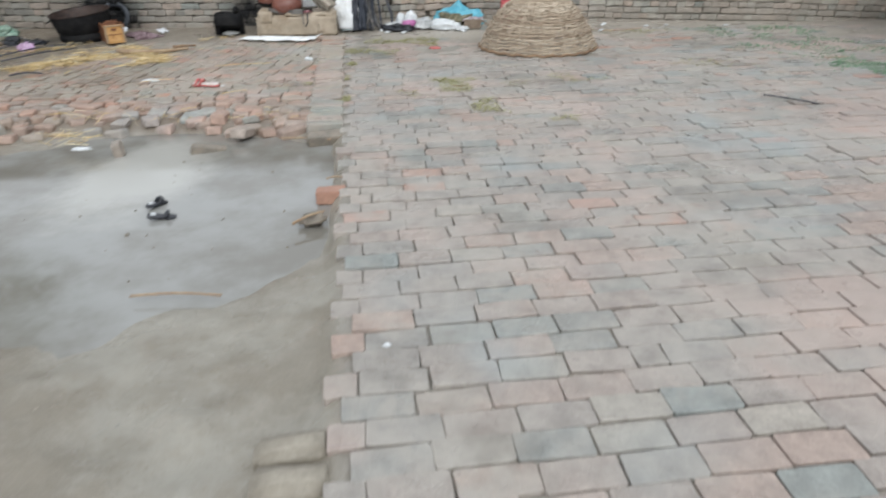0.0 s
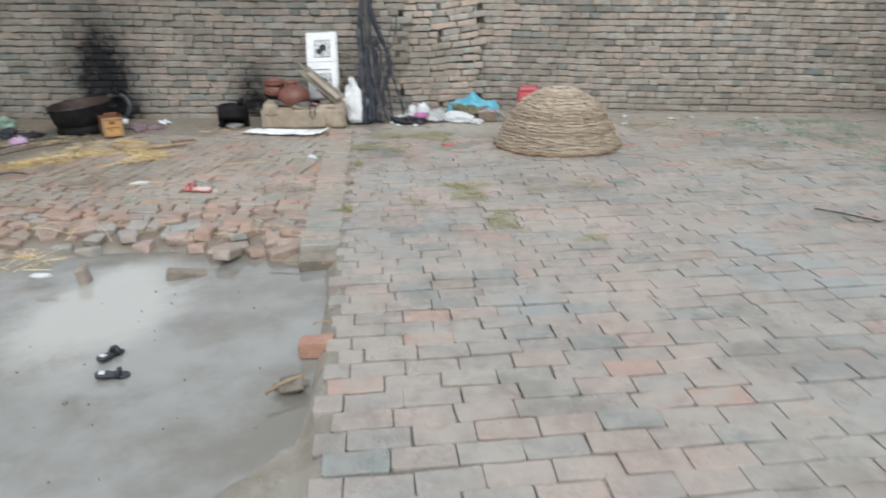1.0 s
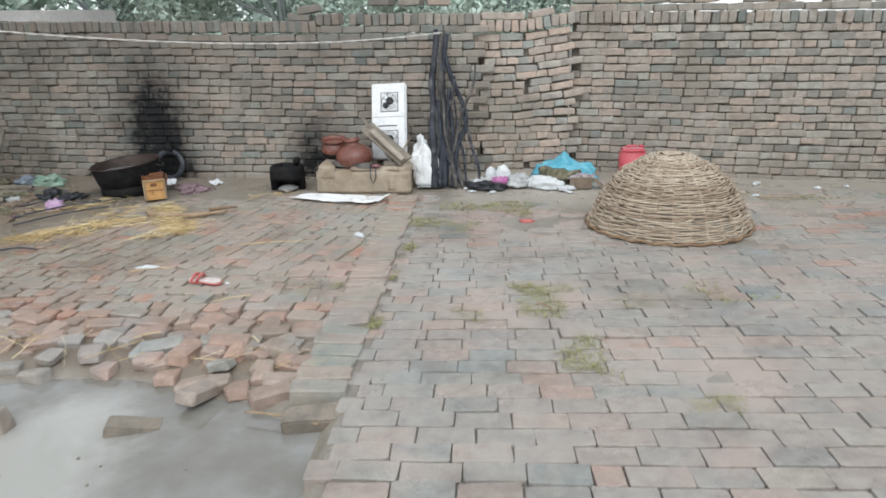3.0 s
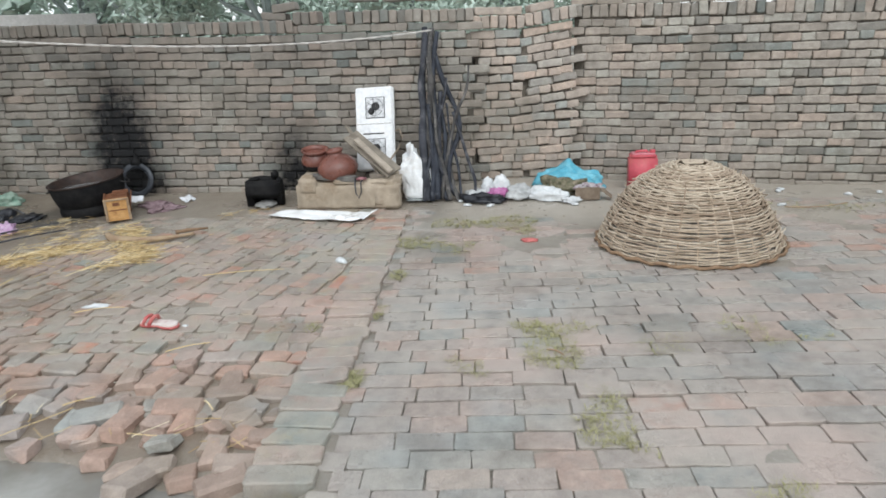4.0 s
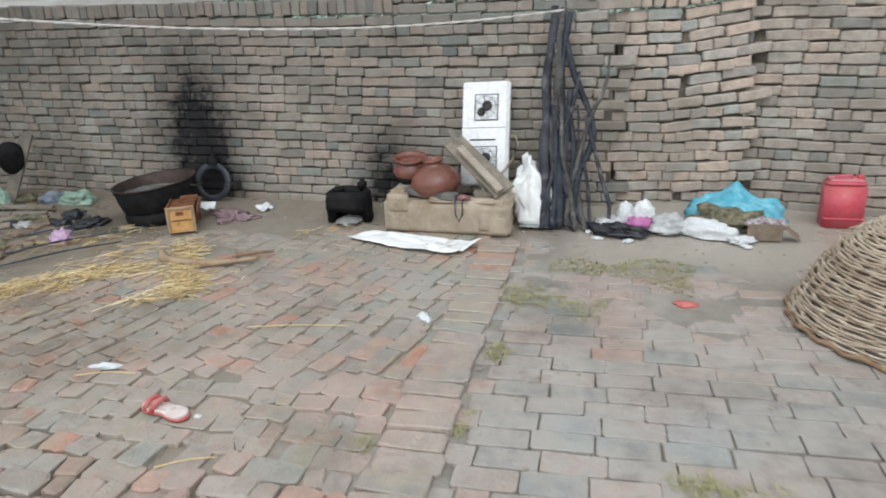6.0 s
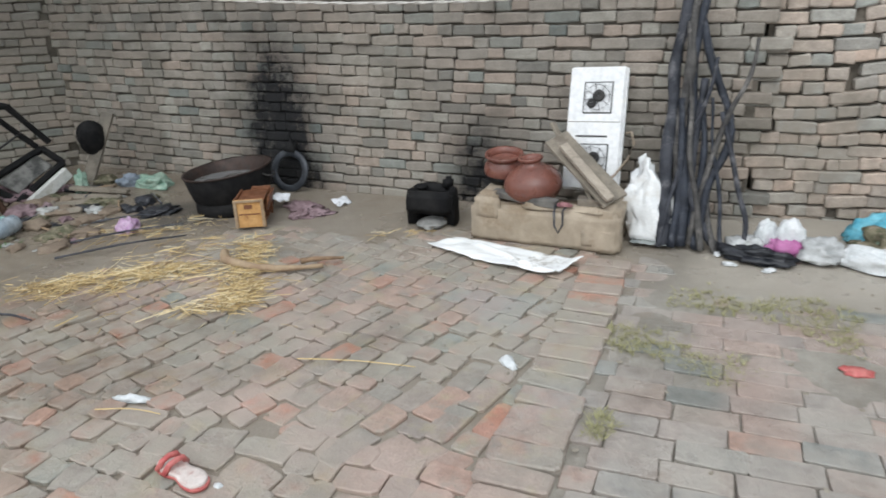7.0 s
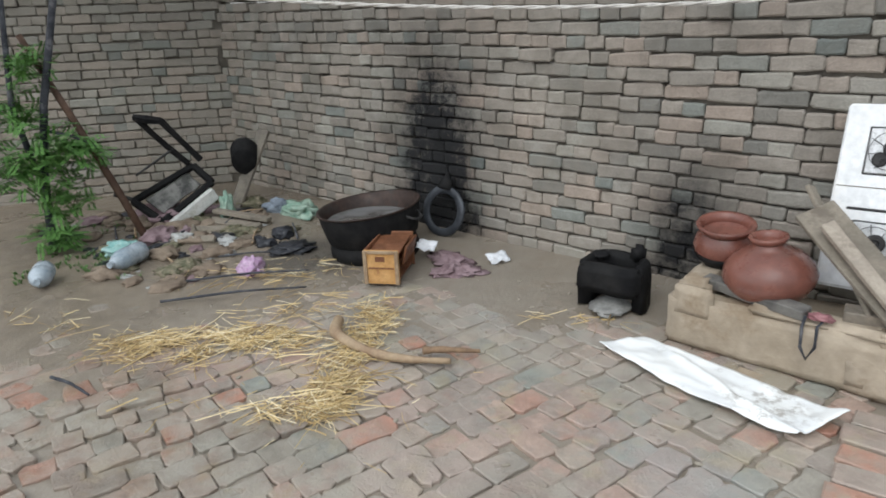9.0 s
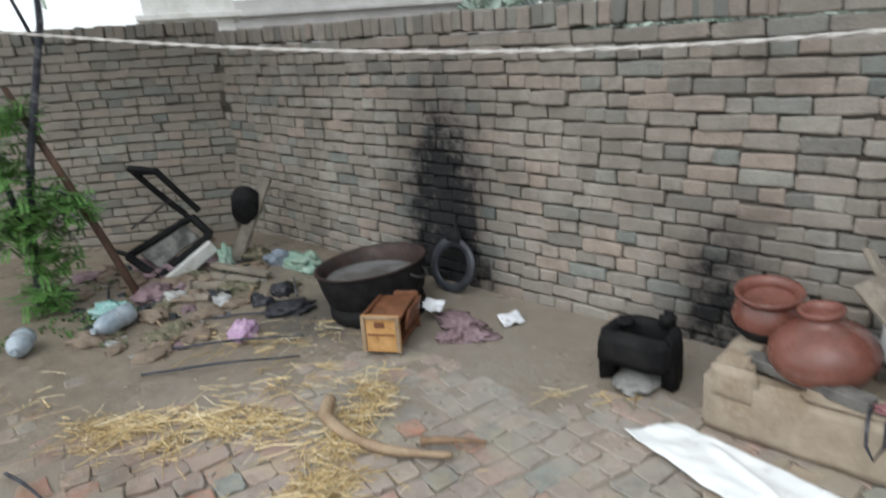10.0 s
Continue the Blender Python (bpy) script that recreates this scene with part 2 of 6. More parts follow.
def water_material():
    n = Nodes("muddy_water")
    c = n.mix(n.step(n.noise(1.1, 5, 0.65), 0.38, 0.62), (0.185, 0.172, 0.148), (0.28, 0.277, 0.262))
    x, y, z = n.axes()
    # Pale silt patch, with the sky's reflection painted into its colour.
    wob = n.math("MULTIPLY", n.math("SUBTRACT", n.noise(2.4, 6, 0.7), 0.5), 0.7)
    dx = n.math("MULTIPLY", n.math("ADD", x, 1.82), 1.55)
    dy = n.math("MULTIPLY", n.math("SUBTRACT", y, 3.92), 0.9)
    silt_sheen = n.math("ADD", n.math("SQRT", n.math("ADD", n.math("MULTIPLY", dx, dx), n.math("MULTIPLY", dy, dy))), wob)
    c = n.mix(n.math("SUBTRACT", 1.0, n.step(silt_sheen, 0.34, 0.80)), c, (0.40, 0.39, 0.36))
    n.bump(n.noise(3.0, 2), 0.05, 0.004)
    return n.done(c, n.ramp(n.noise(2.2, 3), [(0.4, 0.05), (0.65, 0.14)]), 0.0, 0.5)


def leaf_material(name, a, b):
    n = Nodes(name)
    c = n.mix(n.geo.outputs["Random Per Island"], a, b)
    c = n.mix(0.4, c, n.ramp(n.noise(3, 3), [(0.3, 0.5), (0.7, 1.1)]), "MULTIPLY")
    n.bsdf.inputs["Transmission Weight"].default_value = 0.0
    return n.done(c, 0.6, 0.0, 0.3)


def straw_material():
    n = Nodes("straw")
    c = n.ramp(n.geo.outputs["Random Per Island"], [(0.0, (0.26, 0.175, 0.085)), (0.3, (0.52, 0.37, 0.17)), (0.65, (0.76, 0.58, 0.29)), (1.0, (0.86, 0.76, 0.54))])
    return n.done(n.mix(0.4, c, n.ramp(n.noise(40, 3), [(0.3, 0.6), (0.7, 1.1)]), "MULTIPLY"), 0.6)


GROUND, WATER, STRAW = ground_material(), water_material(), straw_material()


def mortar_material():
    n = Nodes("mud_mortar")
    mid, fine = n.noise(6, 5, 0.7), n.noise(55, 4, 0.7)
    c = n.mix(n.step(mid, 0.35, 0.65), (0.085, 0.075, 0.062), (0.20, 0.175, 0.145))
    c = n.mix(0.5, c, n.ramp(fine, [(0.3, 0.6), (0.7, 1.1)]), "MULTIPLY")
    c = smoked(n, c, mid, (0.26, 0.235, 0.20))
    n.bump(n.math("ADD", fine, mid), 0.6, 0.01)
    return n.done(c, 0.92, 0.0, 0.3)


MORTAR = mortar_material()
CLAY = surface("mud_plaster", (0.36, 0.295, 0.22), (0.48, 0.40, 0.31), 3, 18, (0.7, 0.95), 0.6, 0.01, stain=(0.25, 0.19, 0.13))
POT = surface("terracotta", (0.165, 0.062, 0.046), (0.235, 0.092, 0.068), 7, 60, (0.2, 0.42), 0.12, 0.003, stain=(0.15, 0.07, 0.055), spec=0.5)
SOOT = surface("soot_black_iron", (0.009, 0.009, 0.010), (0.020, 0.0195, 0.0195), 9, 60, (0.6, 0.9), 0.4, 0.004, spec=0.15)
RUST = surface("rusty_iron", (0.032, 0.022, 0.019), (0.065, 0.040, 0.032), 8, 50, (0.4, 0.7), 0.35, 0.003, metal=0.3, stain=(0.04, 0.035, 0.033))
ENAMEL = surface("white_enamel", (0.85, 0.865, 0.88), (0.88, 0.89, 0.90), 5, 30, (0.25, 0.45), 0.03, 0.002, stain=(0.80, 0.79, 0.77))
BLACK_METAL = surface("black_cast_iron", (0.02, 0.02, 0.021), (0.04, 0.038, 0.036), 20, 80, (0.4, 0.7), 0.2, 0.002)
BARK = surface("dark_bark", (0.022, 0.025, 0.034), (0.060, 0.064, 0.078), 11, 55, (0.55, 0.85), 0.7, 0.008, stain=(0.12, 0.12, 0.13))
BLUE_BARK = surface("bluish_bark", (0.014, 0.018, 0.028), (0.040, 0.047, 0.064), 9, 60, (0.5, 0.8), 0.7, 0.008, stain=(0.08, 0.085, 0.10))
DRY_BARK = surface("dry_grey_bark", (0.040, 0.038, 0.038), (0.11, 0.105, 0.10), 10, 55, (0.6, 0.9), 0.7, 0.008, stain=(0.17, 0.16, 0.15))
PALE_WOOD = surface("peeled_wood", (0.42, 0.31, 0.20), (0.30, 0.20, 0.125), 9, 60, (0.55, 0.8), 0.4, 0.004)
GREY_WOOD = surface("weathered_plank", (0.20, 0.175, 0.14), (0.29, 0.25, 0.20), 6, 70, (0.6, 0.85), 0.4, 0.004, stain=(0.15, 0.125, 0.10))
ORANGE_WOOD = surface("orange_plywood", (0.52, 0.27, 0.09), (0.64, 0.37, 0.15), 12, 70, (0.45, 0.7), 0.2, 0.002, stain=(0.30, 0.13, 0.05))
BROWN_WOOD = surface("wet_brown_wood", (0.16, 0.065, 0.032), (0.24, 0.10, 0.05), 10, 60, (0.4, 0.7), 0.3, 0.003)
def stained_sack():
    n = Nodes("stained_white_sack")
    x, y, z = n.axes()
    weave = n.noise(120, 3)
    c = n.mix(n.step(n.noise(4, 4), 0.4, 0.6), (0.79, 0.805, 0.81), (0.86, 0.87, 0.86))
    near = n.math("ADD", n.math("ABSOLUTE", n.math("SUBTRACT", x, -1.60)), n.math("ABSOLUTE", n.math("SUBTRACT", y, 8.04)))
    dirt = n.math("MULTIPLY", n.math("SUBTRACT", 1.0, n.step(near, 0.08, 0.27)), n.step(n.noise(18, 5, 0.75), 0.46, 0.62))
    c = n.mix(n.math("MULTIPLY", dirt, 0.7), c, (0.25, 0.215, 0.18))
    c = n.mix(n.math("MULTIPLY", n.step(n.noise(7, 5, 0.7), 0.58, 0.7), 0.5), c, (0.50, 0.50, 0.48))
    n.bump(weave, 0.2, 0.002)
    return n.done(c, 0.5, 0.0, 0.4)


STAINED_SACK = stained_sack()
SACKING = surface("white_woven_plastic", (0.86, 0.88, 0.89), (0.90, 0.91, 0.91), 6, 120, (0.4, 0.65), 0.2, 0.002, stain=(0.66, 0.65, 0.63))
WHITE_BAG = surface("white_thin_plastic", (0.66, 0.69, 0.70), (0.78, 0.79, 0.80), 10, 60, (0.3, 0.55), 0.25, 0.004)
DIRTY_BAG = surface("dirty_thin_plastic", (0.34, 0.345, 0.335), (0.52, 0.53, 0.52), 10, 60, (0.35, 0.6), 0.25, 0.004, stain=(0.24, 0.21, 0.17))
BATTEN_WOOD = surface("split_batten", (0.34, 0.29, 0.24), (0.44, 0.38, 0.31), 9, 70, (0.6, 0.85), 0.4, 0.004, stain=(0.24, 0.20, 0.165))
BLUE_BAG = surface("blue_thin_plastic", (0.10, 0.42, 0.56), (0.22, 0.58, 0.70), 12, 50, (0.25, 0.5), 0.3, 0.005)
DARK_BAG = surface("black_thin_plastic", (0.015, 0.017, 0.022), (0.04, 0.042, 0.05), 12, 50, (0.25, 0.5), 0.3, 0.005)
GREEN_BAG = surface("green_thin_plastic", (0.22, 0.36, 0.28), (0.38, 0.50, 0.41), 12, 50, (0.3, 0.5), 0.3, 0.005)
TEAL_BAG = surface("teal_thin_plastic", (0.16, 0.40, 0.38), (0.38, 0.58, 0.55), 12, 50, (0.3, 0.5), 0.3, 0.005)
PINK_BAG = surface("mauve_thin_plastic", (0.46, 0.27, 0.45), (0.60, 0.44, 0.58), 14, 50, (0.3, 0.5), 0.3, 0.005)
MAGENTA = surface("magenta_cloth", (0.42, 0.12, 0.30), (0.52, 0.20, 0.40), 12, 50, (0.6, 0.85), 0.3, 0.004)
MAUVE_RAG = surface("faded_mauve_cloth", (0.20, 0.13, 0.14), (0.32, 0.23, 0.25), 14, 70, (0.75, 0.95), 0.5, 0.006)
BOTTLE = surface("cloudy_blue_plastic", (0.30, 0.37, 0.43), (0.44, 0.50, 0.55), 9, 50, (0.15, 0.35), 0.1, 0.003)
RED_PLASTIC = surface("red_plastic", (0.60, 0.085, 0.115), (0.66, 0.12, 0.15), 5, 40, (0.3, 0.5), 0.08, 0.002, stain=(0.52, 0.11, 0.115))
FIRED = surface("fresh_red_brick", (0.40, 0.22, 0.16), (0.50, 0.29, 0.21), 9, 60, (0.4, 0.7), 0.4, 0.005)
RED_FOIL = surface("red_wrapper", (0.50, 0.09, 0.09), (0.62, 0.20, 0.18), 20, 70, (0.3, 0.5), 0.2, 0.002)
CARTON = surface("wet_carton", (0.20, 0.15, 0.11), (0.28, 0.22, 0.165), 8, 60, (0.7, 0.9), 0.3, 0.003)
REFUSE = surface("kitchen_refuse", (0.10, 0.105, 0.06), (0.24, 0.21, 0.14), 30, 80, (0.6, 0.9), 0.7, 0.01, stain=(0.30, 0.25, 0.19))


def twig_material():
    n = Nodes("dry_twig")
    rnd = n.tree.nodes.new("ShaderNodeObjectInfo").outputs["Random"]
    c = n.ramp(rnd, [(0.0, (0.31, 0.23, 0.165)), (0.35, (0.46, 0.365, 0.275)), (0.75, (0.55, 0.455, 0.35)), (1.0, (0.65, 0.56, 0.445))])
    c = n.mix(n.math("MULTIPLY", n.step(n.noise(16, 5, 0.7), 0.5, 0.66), 0.6), c, (0.26, 0.19, 0.125))
    fine = n.noise(90, 3)
    c = n.mix(0.6, c, n.ramp(fine, [(0.3, 0.5), (0.7, 1.1)]), "MULTIPLY")
    n.bump(fine, 0.5, 0.003)
    return n.done(c, 0.75, 0.0, 0.3)


TWIG = twig_material()
DARK_RIM = surface("bark_withy", (0.20, 0.125, 0.075), (0.33, 0.215, 0.13), 18, 80, (0.6, 0.85), 0.4, 0.003)
ROPE = surface("pale_rope", (0.56, 0.53, 0.50), (0.68, 0.65, 0.61), 30, 120, (0.8, 0.95), 0.5, 0.003)
STONE = surface("mud_caked_brick", (0.19, 0.165, 0.135), (0.29, 0.245, 0.195), 9, 60, (0.35, 0.7), 0.5, 0.006)
EARTH_BRICK = surface("mud_brick", (0.30, 0.265, 0.215), (0.37, 0.33, 0.27), 7, 60, (0.5, 0.8), 0.5, 0.006)
LEAF = leaf_material("fresh_leaf", (0.06, 0.16, 0.035), (0.14, 0.29, 0.075))
# Distance haze is painted into the far trees' pale leaf and bark colours.
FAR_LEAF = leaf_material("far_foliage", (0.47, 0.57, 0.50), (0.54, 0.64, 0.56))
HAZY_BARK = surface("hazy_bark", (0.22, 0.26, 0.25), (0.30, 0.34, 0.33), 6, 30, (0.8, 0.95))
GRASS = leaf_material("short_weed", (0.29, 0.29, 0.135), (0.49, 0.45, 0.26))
# The woods' leaf colour has haze painted in as well.
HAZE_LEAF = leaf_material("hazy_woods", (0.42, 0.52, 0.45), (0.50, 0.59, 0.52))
MOSS = leaf_material("pale_moss", (0.19, 0.32, 0.20), (0.29, 0.41, 0.28))
GREEN_GRASS = leaf_material("green_weed", (0.08, 0.17, 0.05), (0.15, 0.26, 0.09))
LIME = surface("limewashed_wall", (0.66, 0.66, 0.63), (0.76, 0.76, 0.73), 1.5, 20, (0.8, 0.95), 0.2, 0.004, stain=(0.55, 0.54, 0.50))
PLASTER = surface("grey_plaster", (0.47, 0.455, 0.44), (0.56, 0.545, 0.53), 1.2, 20, (0.8, 0.95), 0.2, 0.004, stain=(0.40, 0.39, 0.37))
GLASS_DARK = surface("dim_window", (0.04, 0.045, 0.05), (0.06, 0.065, 0.07), 2, 20, (0.1, 0.25), 0.02, 0.002)


# ---- building helpers ----
def mesh_of(name, bm, material, smooth=False):
    me = bpy.data.meshes.new(name)
    bmesh.ops.recalc_face_normals(bm, faces=bm.faces)
    for f in bm.faces:
        f.smooth = smooth
    bm.to_mesh(me)
    bm.free()
    me.materials.append(material)
    return me


def part(name, bm, material, parent, label="", smooth=False):
    ob = new(name, mesh_of(name, bm, material, smooth))
    ob.parent = parent
    return tagged(ob, label)


def single(name, bm, material, m, label, category, group="", kind="", smooth=False):
    ob = new(name, mesh_of(name, bm, material, smooth))
    ob.matrix_basis = m
    return tagged(ob, label, category, group, kind)


def base(name, m, label, category, group=""):
    ob = new(name)
    ob.matrix_basis = m
    return tagged(ob, label, category, group)


def box(size, at=(0, 0, 0), bevel=0.004, turn=(0, 0, 0), bm=None, seg=1):
    """A bevelled box centred at a place, added to bm."""
    bm = bm or bmesh.new()
    made = bmesh.ops.create_cube(bm, size=1.0)["verts"]
    bmesh.ops.transform(bm, matrix=pose(*at, *turn) @ Matrix.Diagonal((*size, 1)), verts=made)
    if bevel:
        edges = list({e for v in made for e in v.link_edges})
        bmesh.ops.bevel(bm, geom=edges, offset=bevel, segments=seg, affect="EDGES")
    return bm


def tube(points, radii, sides=6, bm=None, cap=True, closed=False):
    """A tapered tube along points."""
    bm = bm or bmesh.new()
    pts = [Vector(p) for p in points]
    n = len(pts)
    if isinstance(radii, (int, float)):
        radii = [radii] * n
    rings = []
    up = Vector((0.31, 0.23, 0.92))
    for i, p in enumerate(pts):
        a, b = (pts[i - 1], pts[(i + 1) % n]) if closed else (pts[max(i - 1, 0)], pts[min(i + 1, n - 1)])
        d = (b - a).normalized()
        s = d.cross(up)
        if s.length < 0.05:
            s = d.cross(Vector((1, 0, 0)))
        s.normalize()
        w = s.cross(d)
        rings.append([bm.verts.new(p + (s * math.cos(k * math.tau / sides) + w * math.sin(k * math.tau / sides)) * radii[i]) for k in range(sides)])
    for i in range(n if closed else n - 1):
        a, b = rings[i], rings[(i + 1) % n]
        for k in range(sides):
            bm.faces.new((a[k], a[(k + 1) % sides], b[(k + 1) % sides], b[k]))
    if cap and not closed:
        bm.faces.new(rings[0][::-1]), bm.faces.new(rings[-1])
    return bm


def lathe(profile, sides=40, bm=None):
    """A turned body from (radius, height) pairs."""
    bm = bm or bmesh.new()
    rings = []
    for r, z in profile:
        rings.append([bm.verts.new((r * math.cos(k * math.tau / sides), r * math.sin(k * math.tau / sides), z)) for k in range(sides)])
    for a, b in zip(rings, rings[1:]):
        for k in range(sides):
            bm.faces.new((a[k], a[(k + 1) % sides], b[(k + 1) % sides], b[k]))
    bm.faces.new(rings[0][::-1])
    return bm


def crumple(size, seed, rough=0.35, detail=3, freq=2.2, flat=0.0, sub=4):
    """A crumpled heap: a ball with folds, cut flat where it rests."""
    bm = bmesh.new()
    bmesh.ops.create_icosphere(bm, subdivisions=sub, radius=1.0)
    off = Vector((seed * 7.3, seed * 3.1, seed * 5.7))
    for v in bm.verts:
        d = v.co.normalized()
        f = noise.fractal(d * freq + off, 1.0, 2.1, detail)
        fold = abs(noise.noise(d * freq * 1.9 + off * 1.7))
        r = 1.0 + rough * f - rough * 0.9 * (0.35 - fold if fold < 0.35 else 0)
        p = d * r
        v.co = Vector((p.x * size[0], p.y * size[1], max(p.z, -0.35) * size[2]))
    low = min(v.co.z for v in bm.verts)
    for v in bm.verts:
        v.co.z -= low
    return bm


def cloth(nx, ny, shape, thick=0.003):
    """A sheet from shape(u, v) with u, v in 0..1, given a little thickness."""
    bm = bmesh.new()
    g = [[bm.verts.new(shape(i / nx, j / ny)) for j in range(ny + 1)] for i in range(nx + 1)]
    for i in range(nx):
        for j in range(ny):
            bm.faces.new((g[i][j], g[i + 1][j], g[i + 1][j + 1], g[i][j + 1]))
    made = bmesh.ops.extrude_face_region(bm, geom=list(bm.faces))["geom"]
    for v in made:
        if isinstance(v, bmesh.types.BMVert):
            v.co.z += thick
    return bm


# ---- bricks ----
def brick_shape(l, w, h, seed, bevel=0.006, jitter=0.004):
    """One worn brick, centred, as vertices and faces."""
    rng = random.Random(seed)
    bm = box((l, w, h), bevel=bevel)
    off = Vector((seed * 1.7, seed * 2.9, 0))
    for v in bm.verts:
        v.co += noise.noise_vector(v.co * 9 + off) * jitter * 1.6
        v.co += Vector((rng.uniform(-1, 1), rng.uniform(-1, 1), rng.uniform(-1, 1))) * jitter * 0.3
    bmesh.ops.recalc_face_normals(bm, faces=bm.faces)
    bm.verts.index_update()
    out = ([tuple(v.co) for v in bm.verts], [[v.index for v in f.verts] for f in bm.faces])
    bm.free()
    return out


def worn_outline(l, w, seed, round_, wobble):
    """The outline of a worn brick: cut corners, and long sides that are not quite straight."""
    rng = random.Random(seed)
    ring = []
    for sx, sy in ((1, -1), (1, 1), (-1, 1), (-1, -1)):
        a, b = rng.uniform(0.4, 1.6) * round_, rng.uniform(0.4, 1.6) * round_
        first, second = (sx * l / 2, sy * (w / 2 - b)), (sx * (l / 2 - a), sy * w / 2)
        if sx != sy:
            ring += [first, second] if sx < 0 else [second, first]
        else:
            ring += [first, second] if sx > 0 else [second, first]
        if sx == sy:
            ring.append((rng.uniform(-0.1, 0.1) * l, sy * w / 2))
    order = sorted(ring, key=lambda p: math.atan2(p[1] / w, p[0] / l))
    return [(x + rng.uniform(-1, 1) * wobble, y + rng.uniform(-1, 1) * wobble) for x, y in order]


def paver_shape(l, w, h, seed, bevel=0.004, jitter=0.004):
    """A worn paving brick with a flat top and a broken outline."""
    ring = worn_outline(l, w, seed, 0.002 + 1.5 * jitter, jitter)
    n = len(ring)
    kx, ky = 1 - 2 * bevel / l, 1 - 2 * bevel / w
    verts = [(x, y, -h / 2) for x, y in ring] + [(x, y, h / 2 - bevel * 0.8) for x, y in ring] + [(x * kx, y * ky, h / 2) for x, y in ring]
    faces = [[r * n + i, r * n + (i + 1) % n, (r + 1) * n + (i + 1) % n, (r + 1) * n + i] for r in (0, 1) for i in range(n)]
    return verts, faces + [list(range(2 * n, 3 * n))]


def face_shape(l, w, h, seed, bevel=0.004, jitter=0.004):
    """A worn wall brick whose broken outline faces the yard."""
    verts, faces = paver_shape(l, h, w, seed, bevel, jitter)
    return [(x, -z, y) for x, y, z in verts], faces


class Bricks:
    """Bricks of one surface: those in reach become objects, the rest one joined mesh."""

    def __init__(self, sizes, key, variants=6, bevel=0.006, jitter=0.004, shape=paver_shape):
        self.key = key
        self.shapes = {k: [shape(*s, seed=hash_seed(k, i), bevel=bevel, jitter=jitter) for i in range(variants)] for k, s in sizes.items()}
        self.meshes = {}
        self.laid = []
        self.rng = random.Random(11)

    def lay(self, kind, m):
        self.laid.append((kind, self.rng.randrange(len(self.shapes[kind])), m))

    def finish(self, parent, centre, rest_name, rest_label, limit=300):
        c = Vector(centre)
        order = sorted(self.laid, key=lambda b: (b[2].translation - c).length)
        for kind, i, m in order[:limit]:
            if (kind, i) not in self.meshes:
                me = bpy.data.meshes.new("brick")
                v, f = self.shapes[kind][i]
                me.from_pydata(v, [], f)
                me.materials.append(M[self.key, "object"])
                self.meshes[kind, i] = me
            ob = new("brick", self.meshes[kind, i])
            ob.parent = parent
            ob.matrix_basis = m
        verts, faces = [], []
        for kind, i, m in order[limit:]:
            v, f = self.shapes[kind][i]
            k = len(verts)
            a = np.array(v) @ np.array(m.to_3x3()).T + np.array(m.translation)
            verts += a.tolist()
            faces += [[j + k for j in face] for face in f]
        if verts:
            me = bpy.data.meshes.new(rest_name)
            me.from_pydata(verts, [], faces)
            me.materials.append(M[self.key, "island"])
            ob = new(rest_name, me)
            ob.parent = parent
            tagged(ob, rest_label, kind="stuff")


def hash_seed(k, i):
    return sum(ord(ch) for ch in k) * 13 + i * 7


# ---- ground ----
def smooth(v, a, b):
    t = min(max((v - a) / (b - a), 0.0), 1.0)
    return t * t * (3 - 2 * t)


def edge_x(y):
    """The line where the brick paving ends and the curb stands."""
    return -0.08 - 0.123 * y


PIT_FAR = 4.72


def pit_far(x):
    return PIT_FAR + 0.12 * math.sin(x * 2.3) - 0.10 * smooth(x, -2.6, -3.6)


